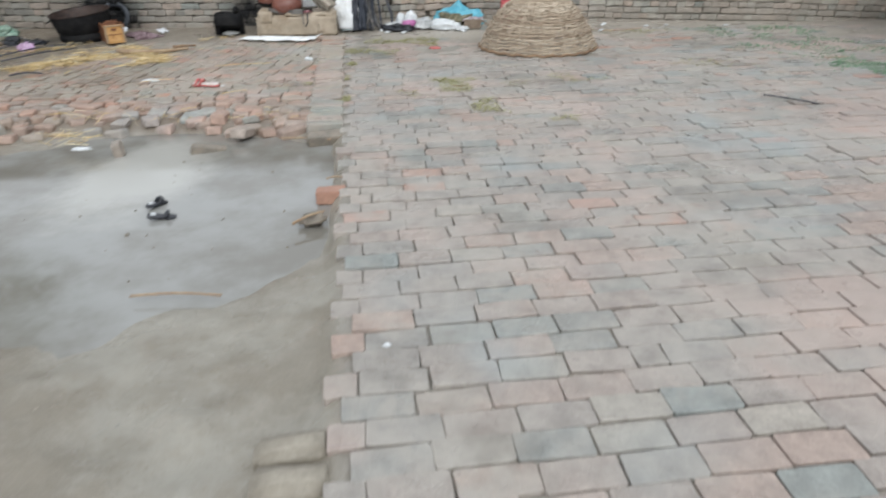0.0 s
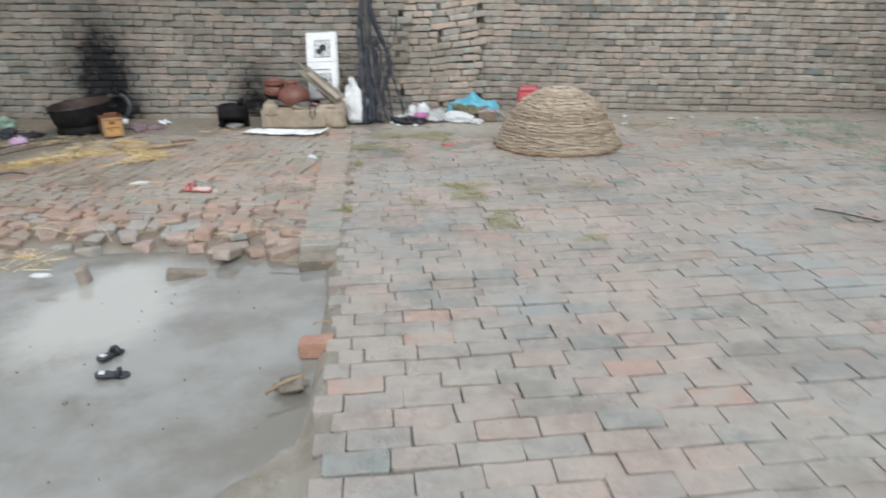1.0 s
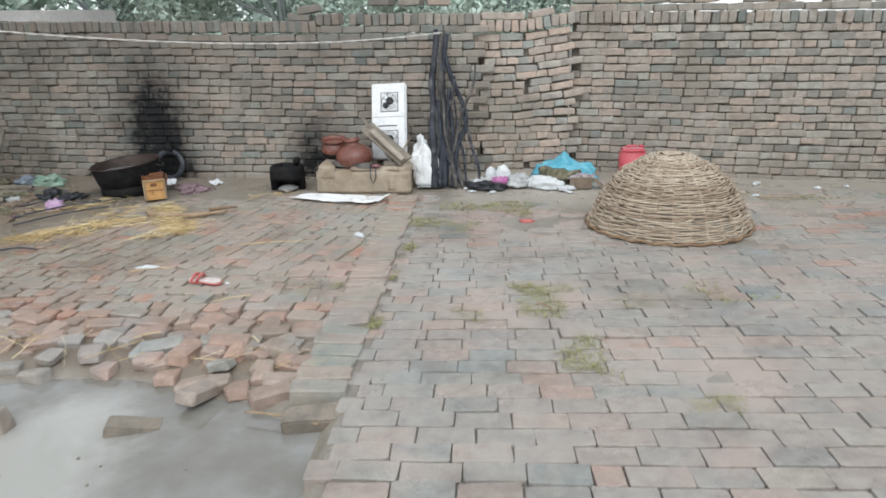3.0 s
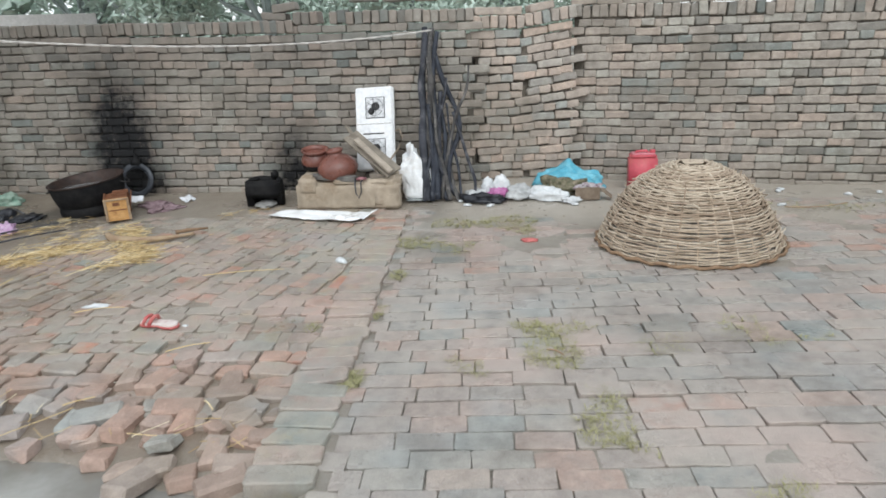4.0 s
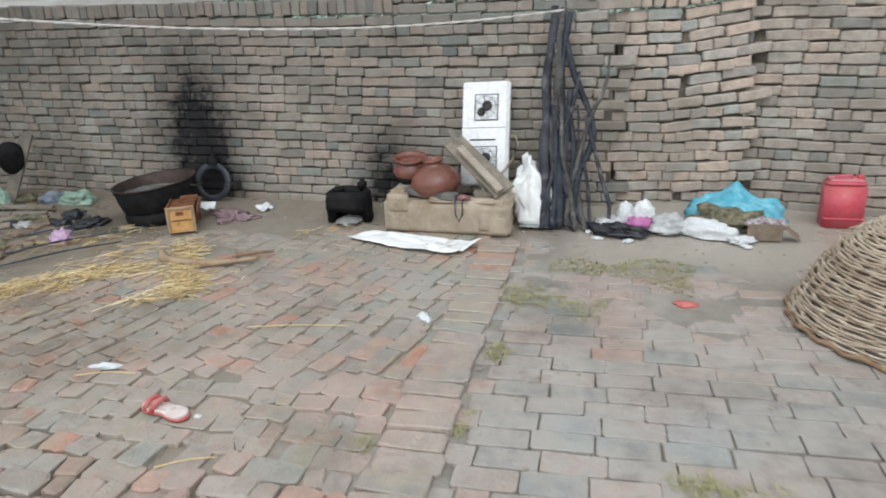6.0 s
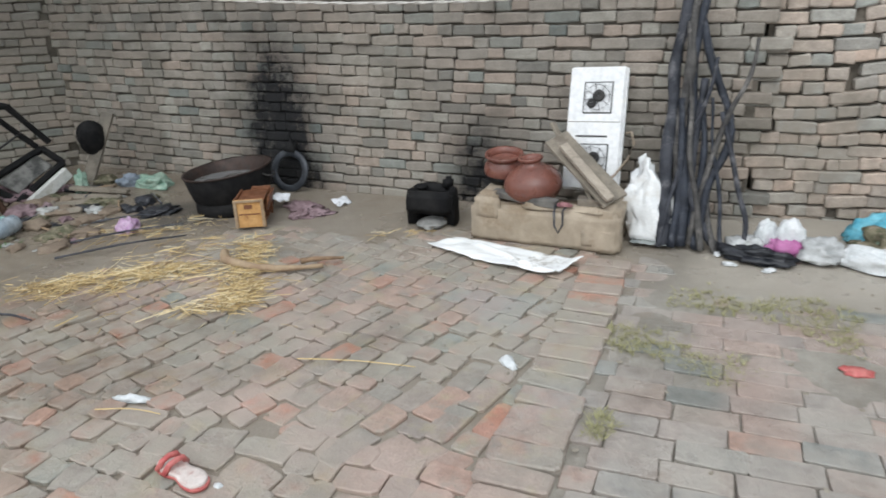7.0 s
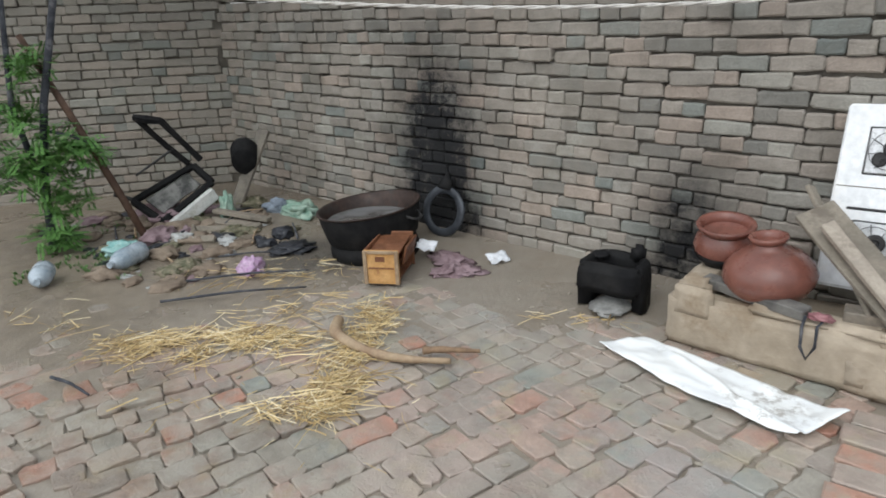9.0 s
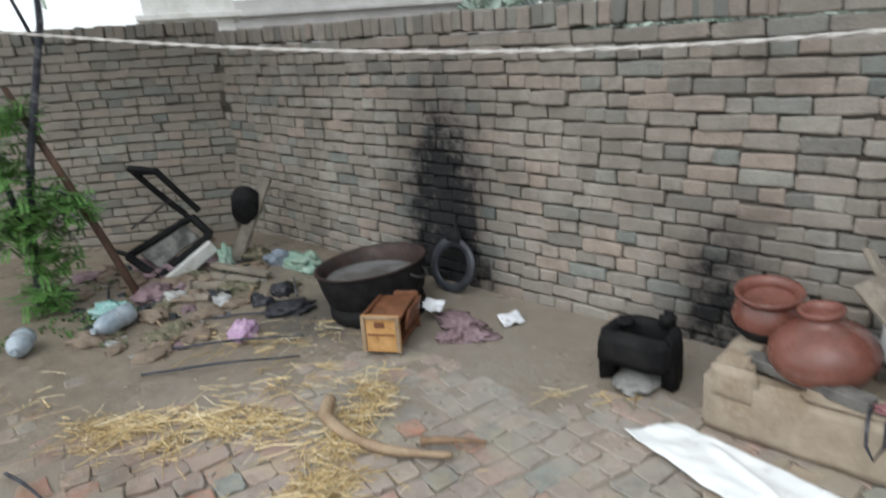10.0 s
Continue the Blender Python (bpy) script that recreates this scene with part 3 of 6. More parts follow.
def ground_z(x, y):
    n1 = noise.fractal(Vector((x * 0.9, y * 0.9, 3.0)), 1.0, 2.0, 4)
    n2 = noise.noise(Vector((x * 4.1, y * 4.1, 8.0)))
    n3 = noise.noise(Vector((x * 11.0, y * 11.0, 1.0)))
    if x > 9 or x < -9 or y > 9.6 or y < -3:
        return -0.05 + 0.02 * n1
    z = -0.0095 + 0.009 * n1 + 0.006 * n2 + 0.0015 * n3
    z -= 0.0065 * smooth(x - edge_x(y), -0.1, 0.1) * (1 - smooth(y, 6.4, 7.4))
    # earth heaped along the foot of the wall and among the rubbish
    z += (0.022 * smooth(y, 8.2, 8.8) + 0.045 * smooth(y, 8.75, 9.3)) * (1 - smooth(x, -0.1, 0.9))
    z -= 0.030 * smooth(x, 1.0, 2.6) * smooth(y, 8.2, 9.2)
    z += 0.016 * smooth(-x, 3.4, 4.2) * smooth(y, 5.1, 6.0) + 0.04 * smooth(-x, 4.3, 5.6) * smooth(y, 5.5, 7.0)
    z += 0.006 * smooth(-x, 2.5, 3.5) * smooth(y, 6.8, 7.6)
    z += 0.006 * smooth(-x, 2.0, 2.7) * smooth(y, 7.3, 8.0)
    z += 0.012 * smooth(y, 7.8, 8.4) * smooth(x, -0.95, -0.7)
    z += 0.005 * smooth(y, 6.7, 7.7) * smooth(x, -1.1, -0.9) * (1 - smooth(x, 0.6, 1.6))
    z -= 0.007 * smooth(edge_x(y) - 0.25 - x, 0.0, 0.1) * (1 - smooth(y, 7.9, 8.3))
    z -= 0.014 * smooth(edge_x(y) - 0.25 - x, 0.0, 0.1) * (1 - smooth(y, 5.3, 5.9))
    pit = smooth(edge_x(y) - x, 0.0, 0.10) * smooth(pit_far(x) - y, -0.22, 0.06)
    d = math.hypot((x + 1.75) / 1.5, (y - 3.45) / 1.35)
    low = -0.060 + 0.016 * n1 + 0.010 * n2 + 0.004 * n3 - 0.050 * smooth(1.22 - d, 0.0, 0.5)
    low += smooth(2.4 - y, 0, 1.0) * (0.040 * noise.noise(Vector((x * 5.5, y * 4.5, 2.0))) + 0.012 * n3)
    return z * (1 - pit) + low * pit


def build_ground():
    far = [20, 40, 90, 200, 450, 900]
    xs = [-v for v in far[::-1]] + [-13, -10] + list(np.arange(-8.5, 6.5, 0.045)) + [7, 8, 10, 13] + far
    ys = [-v for v in far[::-1]] + [-12, -8, -5, -3] + list(np.arange(-1.5, 9.7, 0.045)) + [10, 11, 13, 16] + far[:1] + far[1:]
    verts = [(x, y, ground_z(x, y)) for y in ys for x in xs]
    w = len(xs)
    faces = [(j * w + i, j * w + i + 1, (j + 1) * w + i + 1, (j + 1) * w + i) for j in range(len(ys) - 1) for i in range(w - 1)]
    me = bpy.data.meshes.new("ground")
    me.from_pydata(verts, [], faces)
    me.polygons.foreach_set("use_smooth", [True] * len(faces))
    me.materials.append(GROUND)
    return tagged(new("ground", me), "wet brown mud ground of the farm yard", "ground", kind="structure")


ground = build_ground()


def build_water():
    bm = bmesh.new()
    ring = []
    for k in range(96):
        a = k * math.tau / 96
        r = 1.42 + 0.10 * noise.fractal(Vector((math.cos(a) * 1.4, math.sin(a) * 1.4, 5.0)), 1.0, 2.0, 3)
        x = -1.75 + 1.5 * r * math.cos(a)
        y = 3.45 + 1.35 * r * math.sin(a)
        x = min(x, edge_x(y) - 0.035)
        y = min(y, pit_far(x) - 0.02)
        ring.append(bm.verts.new((x, y, 0)))
    bm.faces.new(ring)
    ob = new("puddle_water", mesh_of("puddle_water", bm, WATER))
    ob.location = (0, 0, -0.083)
    tagged(ob, "shallow silty brown rainwater puddle in the mud, sky reflection painted pale", "puddle", kind="structure")


build_water()


# ---- brick walls ----
def wall_frame(p0, p1):
    """The pose whose x runs along the wall, y into it and z up."""
    d = Vector((p1[0] - p0[0], p1[1] - p0[1], 0))
    return pose(p0[0], p0[1], 0, 0, 0, math.degrees(math.atan2(d.y, d.x))), d.length


def course_run(bricks, m, s0, s1, z, rng, header_course=False, tilt=0.8, proud=0.009, warp=None, slope=0.0):
    """One course of stretchers and headers."""
    s = s0 - rng.uniform(0, 0.2)
    while s < s1 - 0.03:
        kind = "header" if header_course != (rng.random() < 0.07) else "stretcher"
        l = 0.222 if kind == "stretcher" else 0.108
        mid = s + l / 2
        if mid > s0 - 0.02 and mid < s1 + 0.05:
            dz, dt, dy = warp(mid, z) if warp else (0, 0, 0)
            bricks.lay(kind, m @ pose(mid, 0.05 + dy - abs(rng.gauss(0, proud)), z + dz + slope * mid + 0.007 * math.sin(mid * 1.9 + z * 2.3) + rng.gauss(0, 0.0025),
                                      rng.gauss(0, tilt), rng.gauss(0, tilt) + dt, rng.gauss(0, tilt * 1.5)))
        s += l + rng.uniform(0.002, 0.010)


def rowlock_run(bricks, m, s0, s1, z, rng, slope=0.0):
    s = s0
    while s < s1:
        bricks.lay("rowlock", m @ pose(s + 0.035, 0.095 + rng.gauss(0, 0.006), z + slope * s + rng.gauss(0, 0.004), rng.gauss(0, 1.2), rng.gauss(0, 1.8), rng.gauss(0, 1.5)))
        s += 0.078


WALL_SIZES = {"stretcher": (0.225, 0.11, 0.068), "header": (0.112, 0.11, 0.068), "rowlock": (0.071, 0.225, 0.110), "top": (0.224, 0.20, 0.067)}
PITCH = 0.0765


def wall_core(name, m, length, height, label, thick=0.2, slope=0.0):
    bm = box((length, thick, height + 0.3), (length / 2, 0.017 + thick / 2, height / 2 - 0.15), bevel=0.0)
    for v in bm.verts:
        if v.co.z > 0:
            v.co.z += slope * v.co.x
    me = mesh_of(name, bm, MORTAR)
    me.transform(m)
    return tagged(new(name, me), label, "wall", kind="structure")


def build_wall_left():
    m, length = wall_frame((-6.62, 8.687), (-0.632, 9.122))
    slope = -0.030
    core = wall_core("wall_left", m, length, 1.625, "weathered brown brick yard wall with a soot streak", slope=slope)
    b = Bricks(WALL_SIZES, "wall", variants=16, bevel=0.008, jitter=0.0045, shape=face_shape)
    rng = random.Random(3)
    for i in range(22):
        course_run(b, m, 0, length, 0.08 + PITCH * (i - 1), rng, i % 2 == 0, slope=slope)
    rowlock_run(b, m, 0, 4.35, 0.08 + PITCH * 21 + 0.022, rng, slope)
    z = 0.08 + PITCH * 21
    course_run(b, m, 4.35, length, z, rng, slope=slope)
    rowlock_run(b, m, 4.71, length, z + PITCH + 0.022, rng, slope)
    for s, k, t in ((4.17, 0, 4), (4.27, 1, -6), (5.02, 2.5, 2), (5.33, 2.5, -3), (5.6, 2.5, 2)):
        b.lay("top", m @ pose(s, 0.11, z + 0.075 + PITCH * k + slope * s + (0.045 if k < 2 else 0), 0, t, rng.uniform(-12, 12)))
    for s in (4.05, 4.13, 4.21, 4.40, 4.48, 4.56):
        b.lay("rowlock", m @ pose(s, 0.1, z + 0.024 + slope * s + (0.075 if s > 4.35 else 0), 0, rng.uniform(-4, 4), 0))
    b.finish(core, (-3.0, 8.7, 0.8), "brick_rest", "brown wall bricks laid in rough courses")


def build_wall_right():
    m, length = wall_frame((0.291, 9.443), (9.337, 9.06))
    core = wall_core("wall_right", m, length, 1.615, "weathered brown brick yard wall with a soldier course", slope=-0.028)
    b = Bricks(WALL_SIZES, "wall", variants=16, bevel=0.008, jitter=0.0045, shape=face_shape)
    rng = random.Random(5)
    slope = -0.028
    for i in range(20):
        course_run(b, m, 0, length, 0.04 + PITCH * i, rng, i % 2 == 1, tilt=0.6, slope=slope)
    z = 0.04 + PITCH * 20
    rowlock_run(b, m, 0, length, z + 0.022, rng, slope)
    course_run(b, m, 0, length, z + 0.118, rng, slope=slope)
    s = 0.1
    while s < length:
        if rng.random() < 0.8:
            b.lay("top", m @ pose(s, 0.11, z + 0.118 + PITCH + slope * s, 0, rng.gauss(0, 1.5), rng.gauss(0, 4)))
        s += 0.235
    b.finish(core, (1.6, 9.2, 0.8), "brick_rest", "brown wall bricks laid in rough courses")


def build_wall_middle():
    m, length = wall_frame((-0.611, 9.184), (0.27, 9.37))
    core = wall_core("wall_middle", m, length, 1.41, "cracked and bulging stretch of the brick wall")
    b = Bricks(WALL_SIZES, "pale", variants=16, bevel=0.008, jitter=0.0045, shape=face_shape)
    rng = random.Random(8)

    def warp(s, z):
        if s < 0.46:
            return 0.012 * math.sin(z * 5 + s * 4), 1.5 * math.sin(z * 9 + s * 11), -0.03 * math.sin(z * 2.1)
        k = smooth(z, 0.5, 0.9)
        return 0.03 * k + (s - 0.6) * 0.13 * k, -6.5 * k + 2 * math.sin(z * 13), -0.035 * math.sin(z * 2.1 + 0.3)

    for i in range(19):
        shift = 0.018 * math.sin(i * 1.9)
        course_run(b, m, 0.0 + shift, 0.44 + shift, 0.04 + PITCH * i, rng, i % 2 == 1, tilt=1.3, proud=0.010, warp=warp)
        course_run(b, m, 0.47 + shift, length + 0.02, 0.04 + PITCH * i, rng, i % 2 == 1, tilt=1.8, proud=0.010, warp=warp)
    z = 0.04 + PITCH * 19
    s = 0.02
    while s < length:
        dz, dt, dy = warp(s, z)
        b.lay("rowlock", m @ pose(s, 0.07, z + 0.03 + dz, 0, dt + rng.gauss(0, 3), 0))
        s += 0.08
    for s in (0.12, 0.34, 0.62):
        dz, dt, dy = warp(s, z)
        b.lay("top", m @ pose(s, 0.09, z + 0.125 + dz, 0, dt + rng.gauss(0, 2), rng.gauss(0, 5)))
    b.finish(core, (-0.2, 9.1, 0.8), "brick_rest", "tilted wall bricks")


def build_wall_west():
    m, length = wall_frame((-8.9, 5.225), (-6.642, 8.666))
    core = wall_core("wall_west", m, length + 0.12, 1.76, "shaded brown brick wall at the end of the yard")
    b = Bricks(WALL_SIZES, "wall", variants=16, bevel=0.008, jitter=0.0045, shape=face_shape)
    rng = random.Random(6)
    for i in range(23):
        course_run(b, m, 0, length, 0.03 + PITCH * i, rng, i % 2 == 0)
    rowlock_run(b, m, 0, length, 0.03 + PITCH * 23 + 0.022, rng)
    b.finish(core, (-6.8, 8.0, 0.8), "brick_rest", "brown wall bricks laid in rough courses", 200)


def build_wall_east():
    m, length = wall_frame((5.79, 9.19), (5.00, 3.77))
    core = wall_core("wall_east", m, length, 1.50, "brown brick wall closing the yard beside the green patch")
    b = Bricks(WALL_SIZES, "wall", variants=16, bevel=0.008, jitter=0.0045, shape=face_shape)
    rng = random.Random(17)
    for i in range(20):
        course_run(b, m, 0, length, 0.0 + PITCH * i, rng, i % 2 == 0)
    rowlock_run(b, m, 0, length, PITCH * 20 + 0.022, rng)
    b.finish(core, m @ Vector((0.8, 0, 0.6)), "brick_rest", "brown wall bricks laid in rough courses", 120)


# ---- paving ----
PAVE_SIZES = {"whole": (0.225, 0.111, 0.07), "half": (0.110, 0.111, 0.07)}


def build_paving_right():
    root = tagged(new("paving_right"), "worn brick paving with muddy joints", "paving", kind="structure")
    b = Bricks(PAVE_SIZES, "floor", variants=14, bevel=0.0026, jitter=0.0035)
    rng = random.Random(21)
    ang = 7.0
    u = Vector((math.cos(radians(ang)), math.sin(radians(ang)), 0))
    v = Vector((-u.y, u.x, 0))
    o = Vector((-0.08, 0, 0))
    row, t = 0, -1.0
    while t < 8.6:
        s = rng.uniform(-0.025, 0.02) + (0.03 if row % 2 else -0.03)
        half = row % 2 == 0
        first = True
        while s < 6.3:
            kind = "half" if (first and half) or rng.random() < 0.02 else "whole"
            first = False
            l = 0.108 if kind == "half" else 0.224
            p = o + u * (s + l / 2) + v * (t + rng.gauss(0, 0.003) + 0.012 * math.sin(s * 1.7 + row * 0.2))
            if p.y < 8.75:
                dz = -0.035 - 0.0015 + rng.gauss(0, 0.003) + 0.006 * noise.noise(p * 1.3)
                b.lay(kind, pose(p.x, p.y, dz, rng.gauss(0, 0.6), rng.gauss(0, 0.5), ang + rng.gauss(0, 1.1)))
            s += l + rng.uniform(0.002, 0.008)
        t += 0.1165
        row += 1
    b.finish(root, (0.5, 2.6, 0), "brick_rest", "worn paving bricks in muddy joints")


def build_curb():
    root = tagged(new("curb"), "strip of bricks laid crosswise along the paving edge", "curb", kind="structure")
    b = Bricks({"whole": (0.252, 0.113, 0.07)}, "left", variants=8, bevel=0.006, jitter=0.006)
    rng = random.Random(31)
    y = 4.66
    while y < 8.3:
        x = edge_x(y) - 0.135 - 0.01
        b.lay("whole", pose(x + rng.gauss(0, 0.008), y, -0.030 + 0.012 + rng.gauss(0, 0.004), rng.gauss(0, 1.5), rng.gauss(0, 1.5), 7.0 + rng.gauss(0, 2.5)))
        y += 0.118
    b.finish(root, (-0.9, 6, 0), "brick_rest", "curb bricks")


def build_paving_left():
    root = tagged(new("paving_left"), "uneven sunken brick paving in mud", "paving", kind="structure")
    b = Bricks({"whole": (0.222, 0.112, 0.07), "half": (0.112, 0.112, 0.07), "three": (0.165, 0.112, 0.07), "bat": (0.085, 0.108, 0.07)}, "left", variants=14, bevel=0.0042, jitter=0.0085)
    bank = Bricks({"whole": (0.205, 0.108, 0.07), "half": (0.105, 0.106, 0.07), "three": (0.15, 0.108, 0.07), "bat": (0.08, 0.10, 0.07)}, "tumbled", variants=14, bevel=0.009, jitter=0.009)
    rng = random.Random(41)
    # courses run crosswise near the bank and lengthwise towards the hearths
    for ang, lengthwise in ((6.0, False), (81.0, True)):
        u = Vector((math.cos(radians(ang)), math.sin(radians(ang)), 0))
        v = Vector((-u.y, u.x, 0))
        t = 2.0
        while t < 9.5:
            s = -6.0 + rng.uniform(0, 0.2)
            while s < 9.0:
                pick = rng.random()
                here = u * s + v * t
                part_broken = 0.32 + 0.33 * max(smooth(-here.x, 1.2, 2.2), smooth(here.y, 6.0, 7.0))
                kind = "half" if pick < part_broken else "three" if pick < part_broken + 0.2 else "bat" if pick < part_broken + 0.3 else "whole"
                l = {"half": 0.112, "three": 0.165, "whole": 0.222, "bat": 0.085}[kind]
                bend = 0.10 * math.sin(s * 0.8 + t * 0.5)
                p = u * (s + l / 2) + v * (t + bend + rng.gauss(0, 0.008))
                s += l + rng.uniform(-0.003, 0.008)
                if not (pit_far(p.x) + 0.25 < p.y < 8.45 and p.x > -5.0) or p.x > edge_x(p.y) - 0.205 - (0.056 if lengthwise else l / 2):
                    continue
                if lengthwise != (p.y > 6.3 + 0.5 * noise.noise(Vector((p.x * 1.1, p.y * 0.7, 6.0)))):
                    continue
                rough = 1.0 - smooth(p.y, 4.9, 6.2)
                sink = 0.016 * smooth(-p.x, 2.0, 3.6) * smooth(p.y, 6.6, 7.6)
                dz = -0.0365 + rng.gauss(0, 0.003 + 0.005 * rough) + 0.008 * noise.noise(p * 1.5) - sink * 0.2
                near_bank = p.y + rng.gauss(0, 0.15) < 5.55
                (bank if near_bank else b).lay(kind, pose(p.x, p.y, dz + (rng.gauss(0, 0.006) if near_bank else 0), rng.gauss(0, 0.9 + 2.6 * rough), rng.gauss(0, 0.9 + 1.6 * rough), ang + rng.gauss(0, 4 + 5 * rough) + (90 if rng.random() < 0.08 else 0)))
            t += 0.1155
    bank.finish(root, (-1.9, 5.2, 0), "bank_rest", "tumbled reddish bricks in mud", 150)
    b.finish(root, (-1.9, 6.6, 0), "brick_rest", "uneven paving bricks in mud", 150)


# ---- woven basket ----
def build_basket():
    root = base("basket", pose(1.06, 7.50, 0.0, 0, 0, 20), "upturned woven twig basket lying on the paving", "basket")
    prof = [(0.0, 0.62), (0.06, 0.60), (0.14, 0.565), (0.25, 0.505), (0.36, 0.425), (0.45, 0.325), (0.51, 0.225), (0.545, 0.14), (0.555, 0.06)]

    def radius(z):
        return float(np.interp(z, [p[0] for p in prof], [p[1] for p in prof]))

    rng = random.Random(4)
    stakes = 30
    z, ring = 0.015, 0
    while z < 0.552:
        r = radius(z)
        pts = []
        n = 120 if r > 0.3 else 60
        ph = ring % 2 * math.pi
        dents = rng.uniform(0, 9)
        for k in range(n):
            a = k * math.tau / n
            rr = r + 0.0045 * math.cos(a * stakes / 2 + ph) + 0.009 * noise.noise(Vector((math.cos(a) * 6, math.sin(a) * 6, z * 60 + dents)))
            pts.append((rr * math.cos(a), rr * math.sin(a), z + 0.010 * noise.noise(Vector((math.cos(a) * 4, math.sin(a) * 4, ring * 1.3)))))
        part("weaver", tube(pts, [0.0072 + 0.0042 * noise.noise(Vector((k * 0.4, ring, 0))) for k in range(n)], 5, closed=True), TWIG, root, smooth=True)
        slope = abs(radius(z + 0.01) - r) / 0.01
        z += 0.0165 / math.sqrt(1 + min(slope, 5) ** 2) * 1.02
        ring += 1
    for r in (0.062, 0.047, 0.032, 0.016):
        part("weaver", tube([(r * math.cos(k * math.tau / 20), r * math.sin(k * math.tau / 20), 0.557 + 0.003 * math.sin(k)) for k in range(20)], 0.0085, 5, closed=True), TWIG, root, smooth=True)
    for k in range(stakes):
        a = (k + 0.5) * math.tau / stakes
        pts = [(radius(zz) * math.cos(a), radius(zz) * math.sin(a), zz) for zz in np.linspace(0.005, 0.55, 14)]
        part("stake", tube(pts, 0.006, 5), TWIG, root, smooth=True)
    rim = [((0.625 + 0.01 * math.cos(k * 1.7)) * math.cos(k * math.tau / 90), (0.625 + 0.01 * math.cos(k * 1.7)) * math.sin(k * math.tau / 90), 0.018 + 0.008 * math.sin(k * 1.7)) for k in range(90)]
    part("rim", tube(rim, 0.0125, 6, closed=True), DARK_RIM, root, "dark bark-covered rim", smooth=True)
    for k in range(110):
        a, zz = rng.uniform(0, math.tau), rng.uniform(0.05, 0.5)
        r = radius(zz) + 0.012
        e = rng.uniform(0.05, 0.11)
        d = rng.choice((-1, 1))
        pts = [(r * math.cos(a), r * math.sin(a), zz), ((r + 0.012) * math.cos(a + d * e), (r + 0.012) * math.sin(a + d * e), zz + rng.uniform(-0.01, 0.01)),
               ((r + 0.012 + rng.uniform(0, 0.02)) * math.cos(a + 2 * d * e), (r + 0.025) * math.sin(a + 2 * d * e), zz + rng.uniform(-0.02, 0.02))]
        part("loose_twig", tube(pts, 0.0048, 4), TWIG, root)


build_basket()


# ---- red container ----
def build_can():
    root = base("water_can", pose(0.915, 9.08, -0.01, 0, 0, 4), "red plastic water can standing against the wall", "can")
    bm = box((0.245, 0.17, 0.31), (0, 0, 0.165), bevel=0.016, seg=2)
    box((0.235, 0.16, 0.03), (0, 0, 0.325), bevel=0.012, bm=bm, seg=2)
    part("body", bm, RED_PLASTIC, root, smooth=True)
    part("lid", box((0.20, 0.13, 0.014), (0, 0, 0.345), bevel=0.005), surface("faded_red_plastic", (0.62, 0.20, 0.24), (0.70, 0.30, 0.33), 8, 40, (0.3, 0.5), 0.1, 0.002), root, "faded pink lid")
    for z in (0.09,):
        part("rib", box((0.252, 0.178, 0.012), (0, 0, z), bevel=0.005), RED_PLASTIC, root)
    part("handle", tube([(-0.07, 0, 0.335), (-0.06, 0, 0.365), (0.03, 0, 0.37), (0.05, 0, 0.335)], 0.011, 6), RED_PLASTIC, root, smooth=True)
    part("cap", lathe([(0.026, 0.345), (0.026, 0.37), (0.022, 0.375), (0.002, 0.375)], 16), RED_PLASTIC, root).location = (0.085, 0, 0)


build_can()


# ---- clay hearth with its pots ----
def lump(size, at, seed, bevel=0.03, amount=0.012, cuts=5):
    bm = box(size, at, bevel=bevel, seg=2)
    bmesh.ops.subdivide_edges(bm, edges=[e for e in bm.edges if e.calc_length() > 0.05], cuts=cuts, use_grid_fill=True)
    for v in bm.verts:
        v.co += noise.noise_vector(v.co * 6 + Vector((seed, seed * 2, 0))) * amount + noise.noise_vector(v.co * 19 + Vector((seed, 0, 0))) * amount * 0.35
    return bm


def build_hearth():
    root = base("clay_hearth", pose(-1.69, 8.57, 0, 0, 0, 2), "low mud-brick hearth plastered with clay", "hearth")
    part("bed", lump((0.86, 0.34, 0.20), (0, 0.05, 0.09), 1, 0.03, 0.016), CLAY, root, smooth=True)
    part("front", lump((0.95, 0.13, 0.25), (-0.01, -0.15, 0.115), 12, 0.022, 0.013, 7), CLAY, root, smooth=True)
    part("front_lip", lump((0.52, 0.11, 0.05), (0.12, -0.15, 0.245), 17, 0.018, 0.012, 4), CLAY, root, smooth=True)
    part("side_wall", lump((0.15, 0.50, 0.27), (-0.385, 0.07, 0.165), 3, 0.022, 0.013, 6), CLAY, root, smooth=True)
    part("side_wall", lump((0.14, 0.44, 0.13), (0.385, 0.03, 0.23), 4, 0.03, 0.015), CLAY, root, smooth=True)
    rng = random.Random(14)
    for x, z, w, h in ((-0.36, 0.215, 0.18, 0.14), (0.33, 0.09, 0.20, 0.12)):
        part("clay_block", lump((w - 0.006, 0.03, h), (x, -0.2035 + rng.gauss(0, 0.002), z), x * 7 + 3, 0.010, 0.007, 3), CLAY, root, smooth=True)


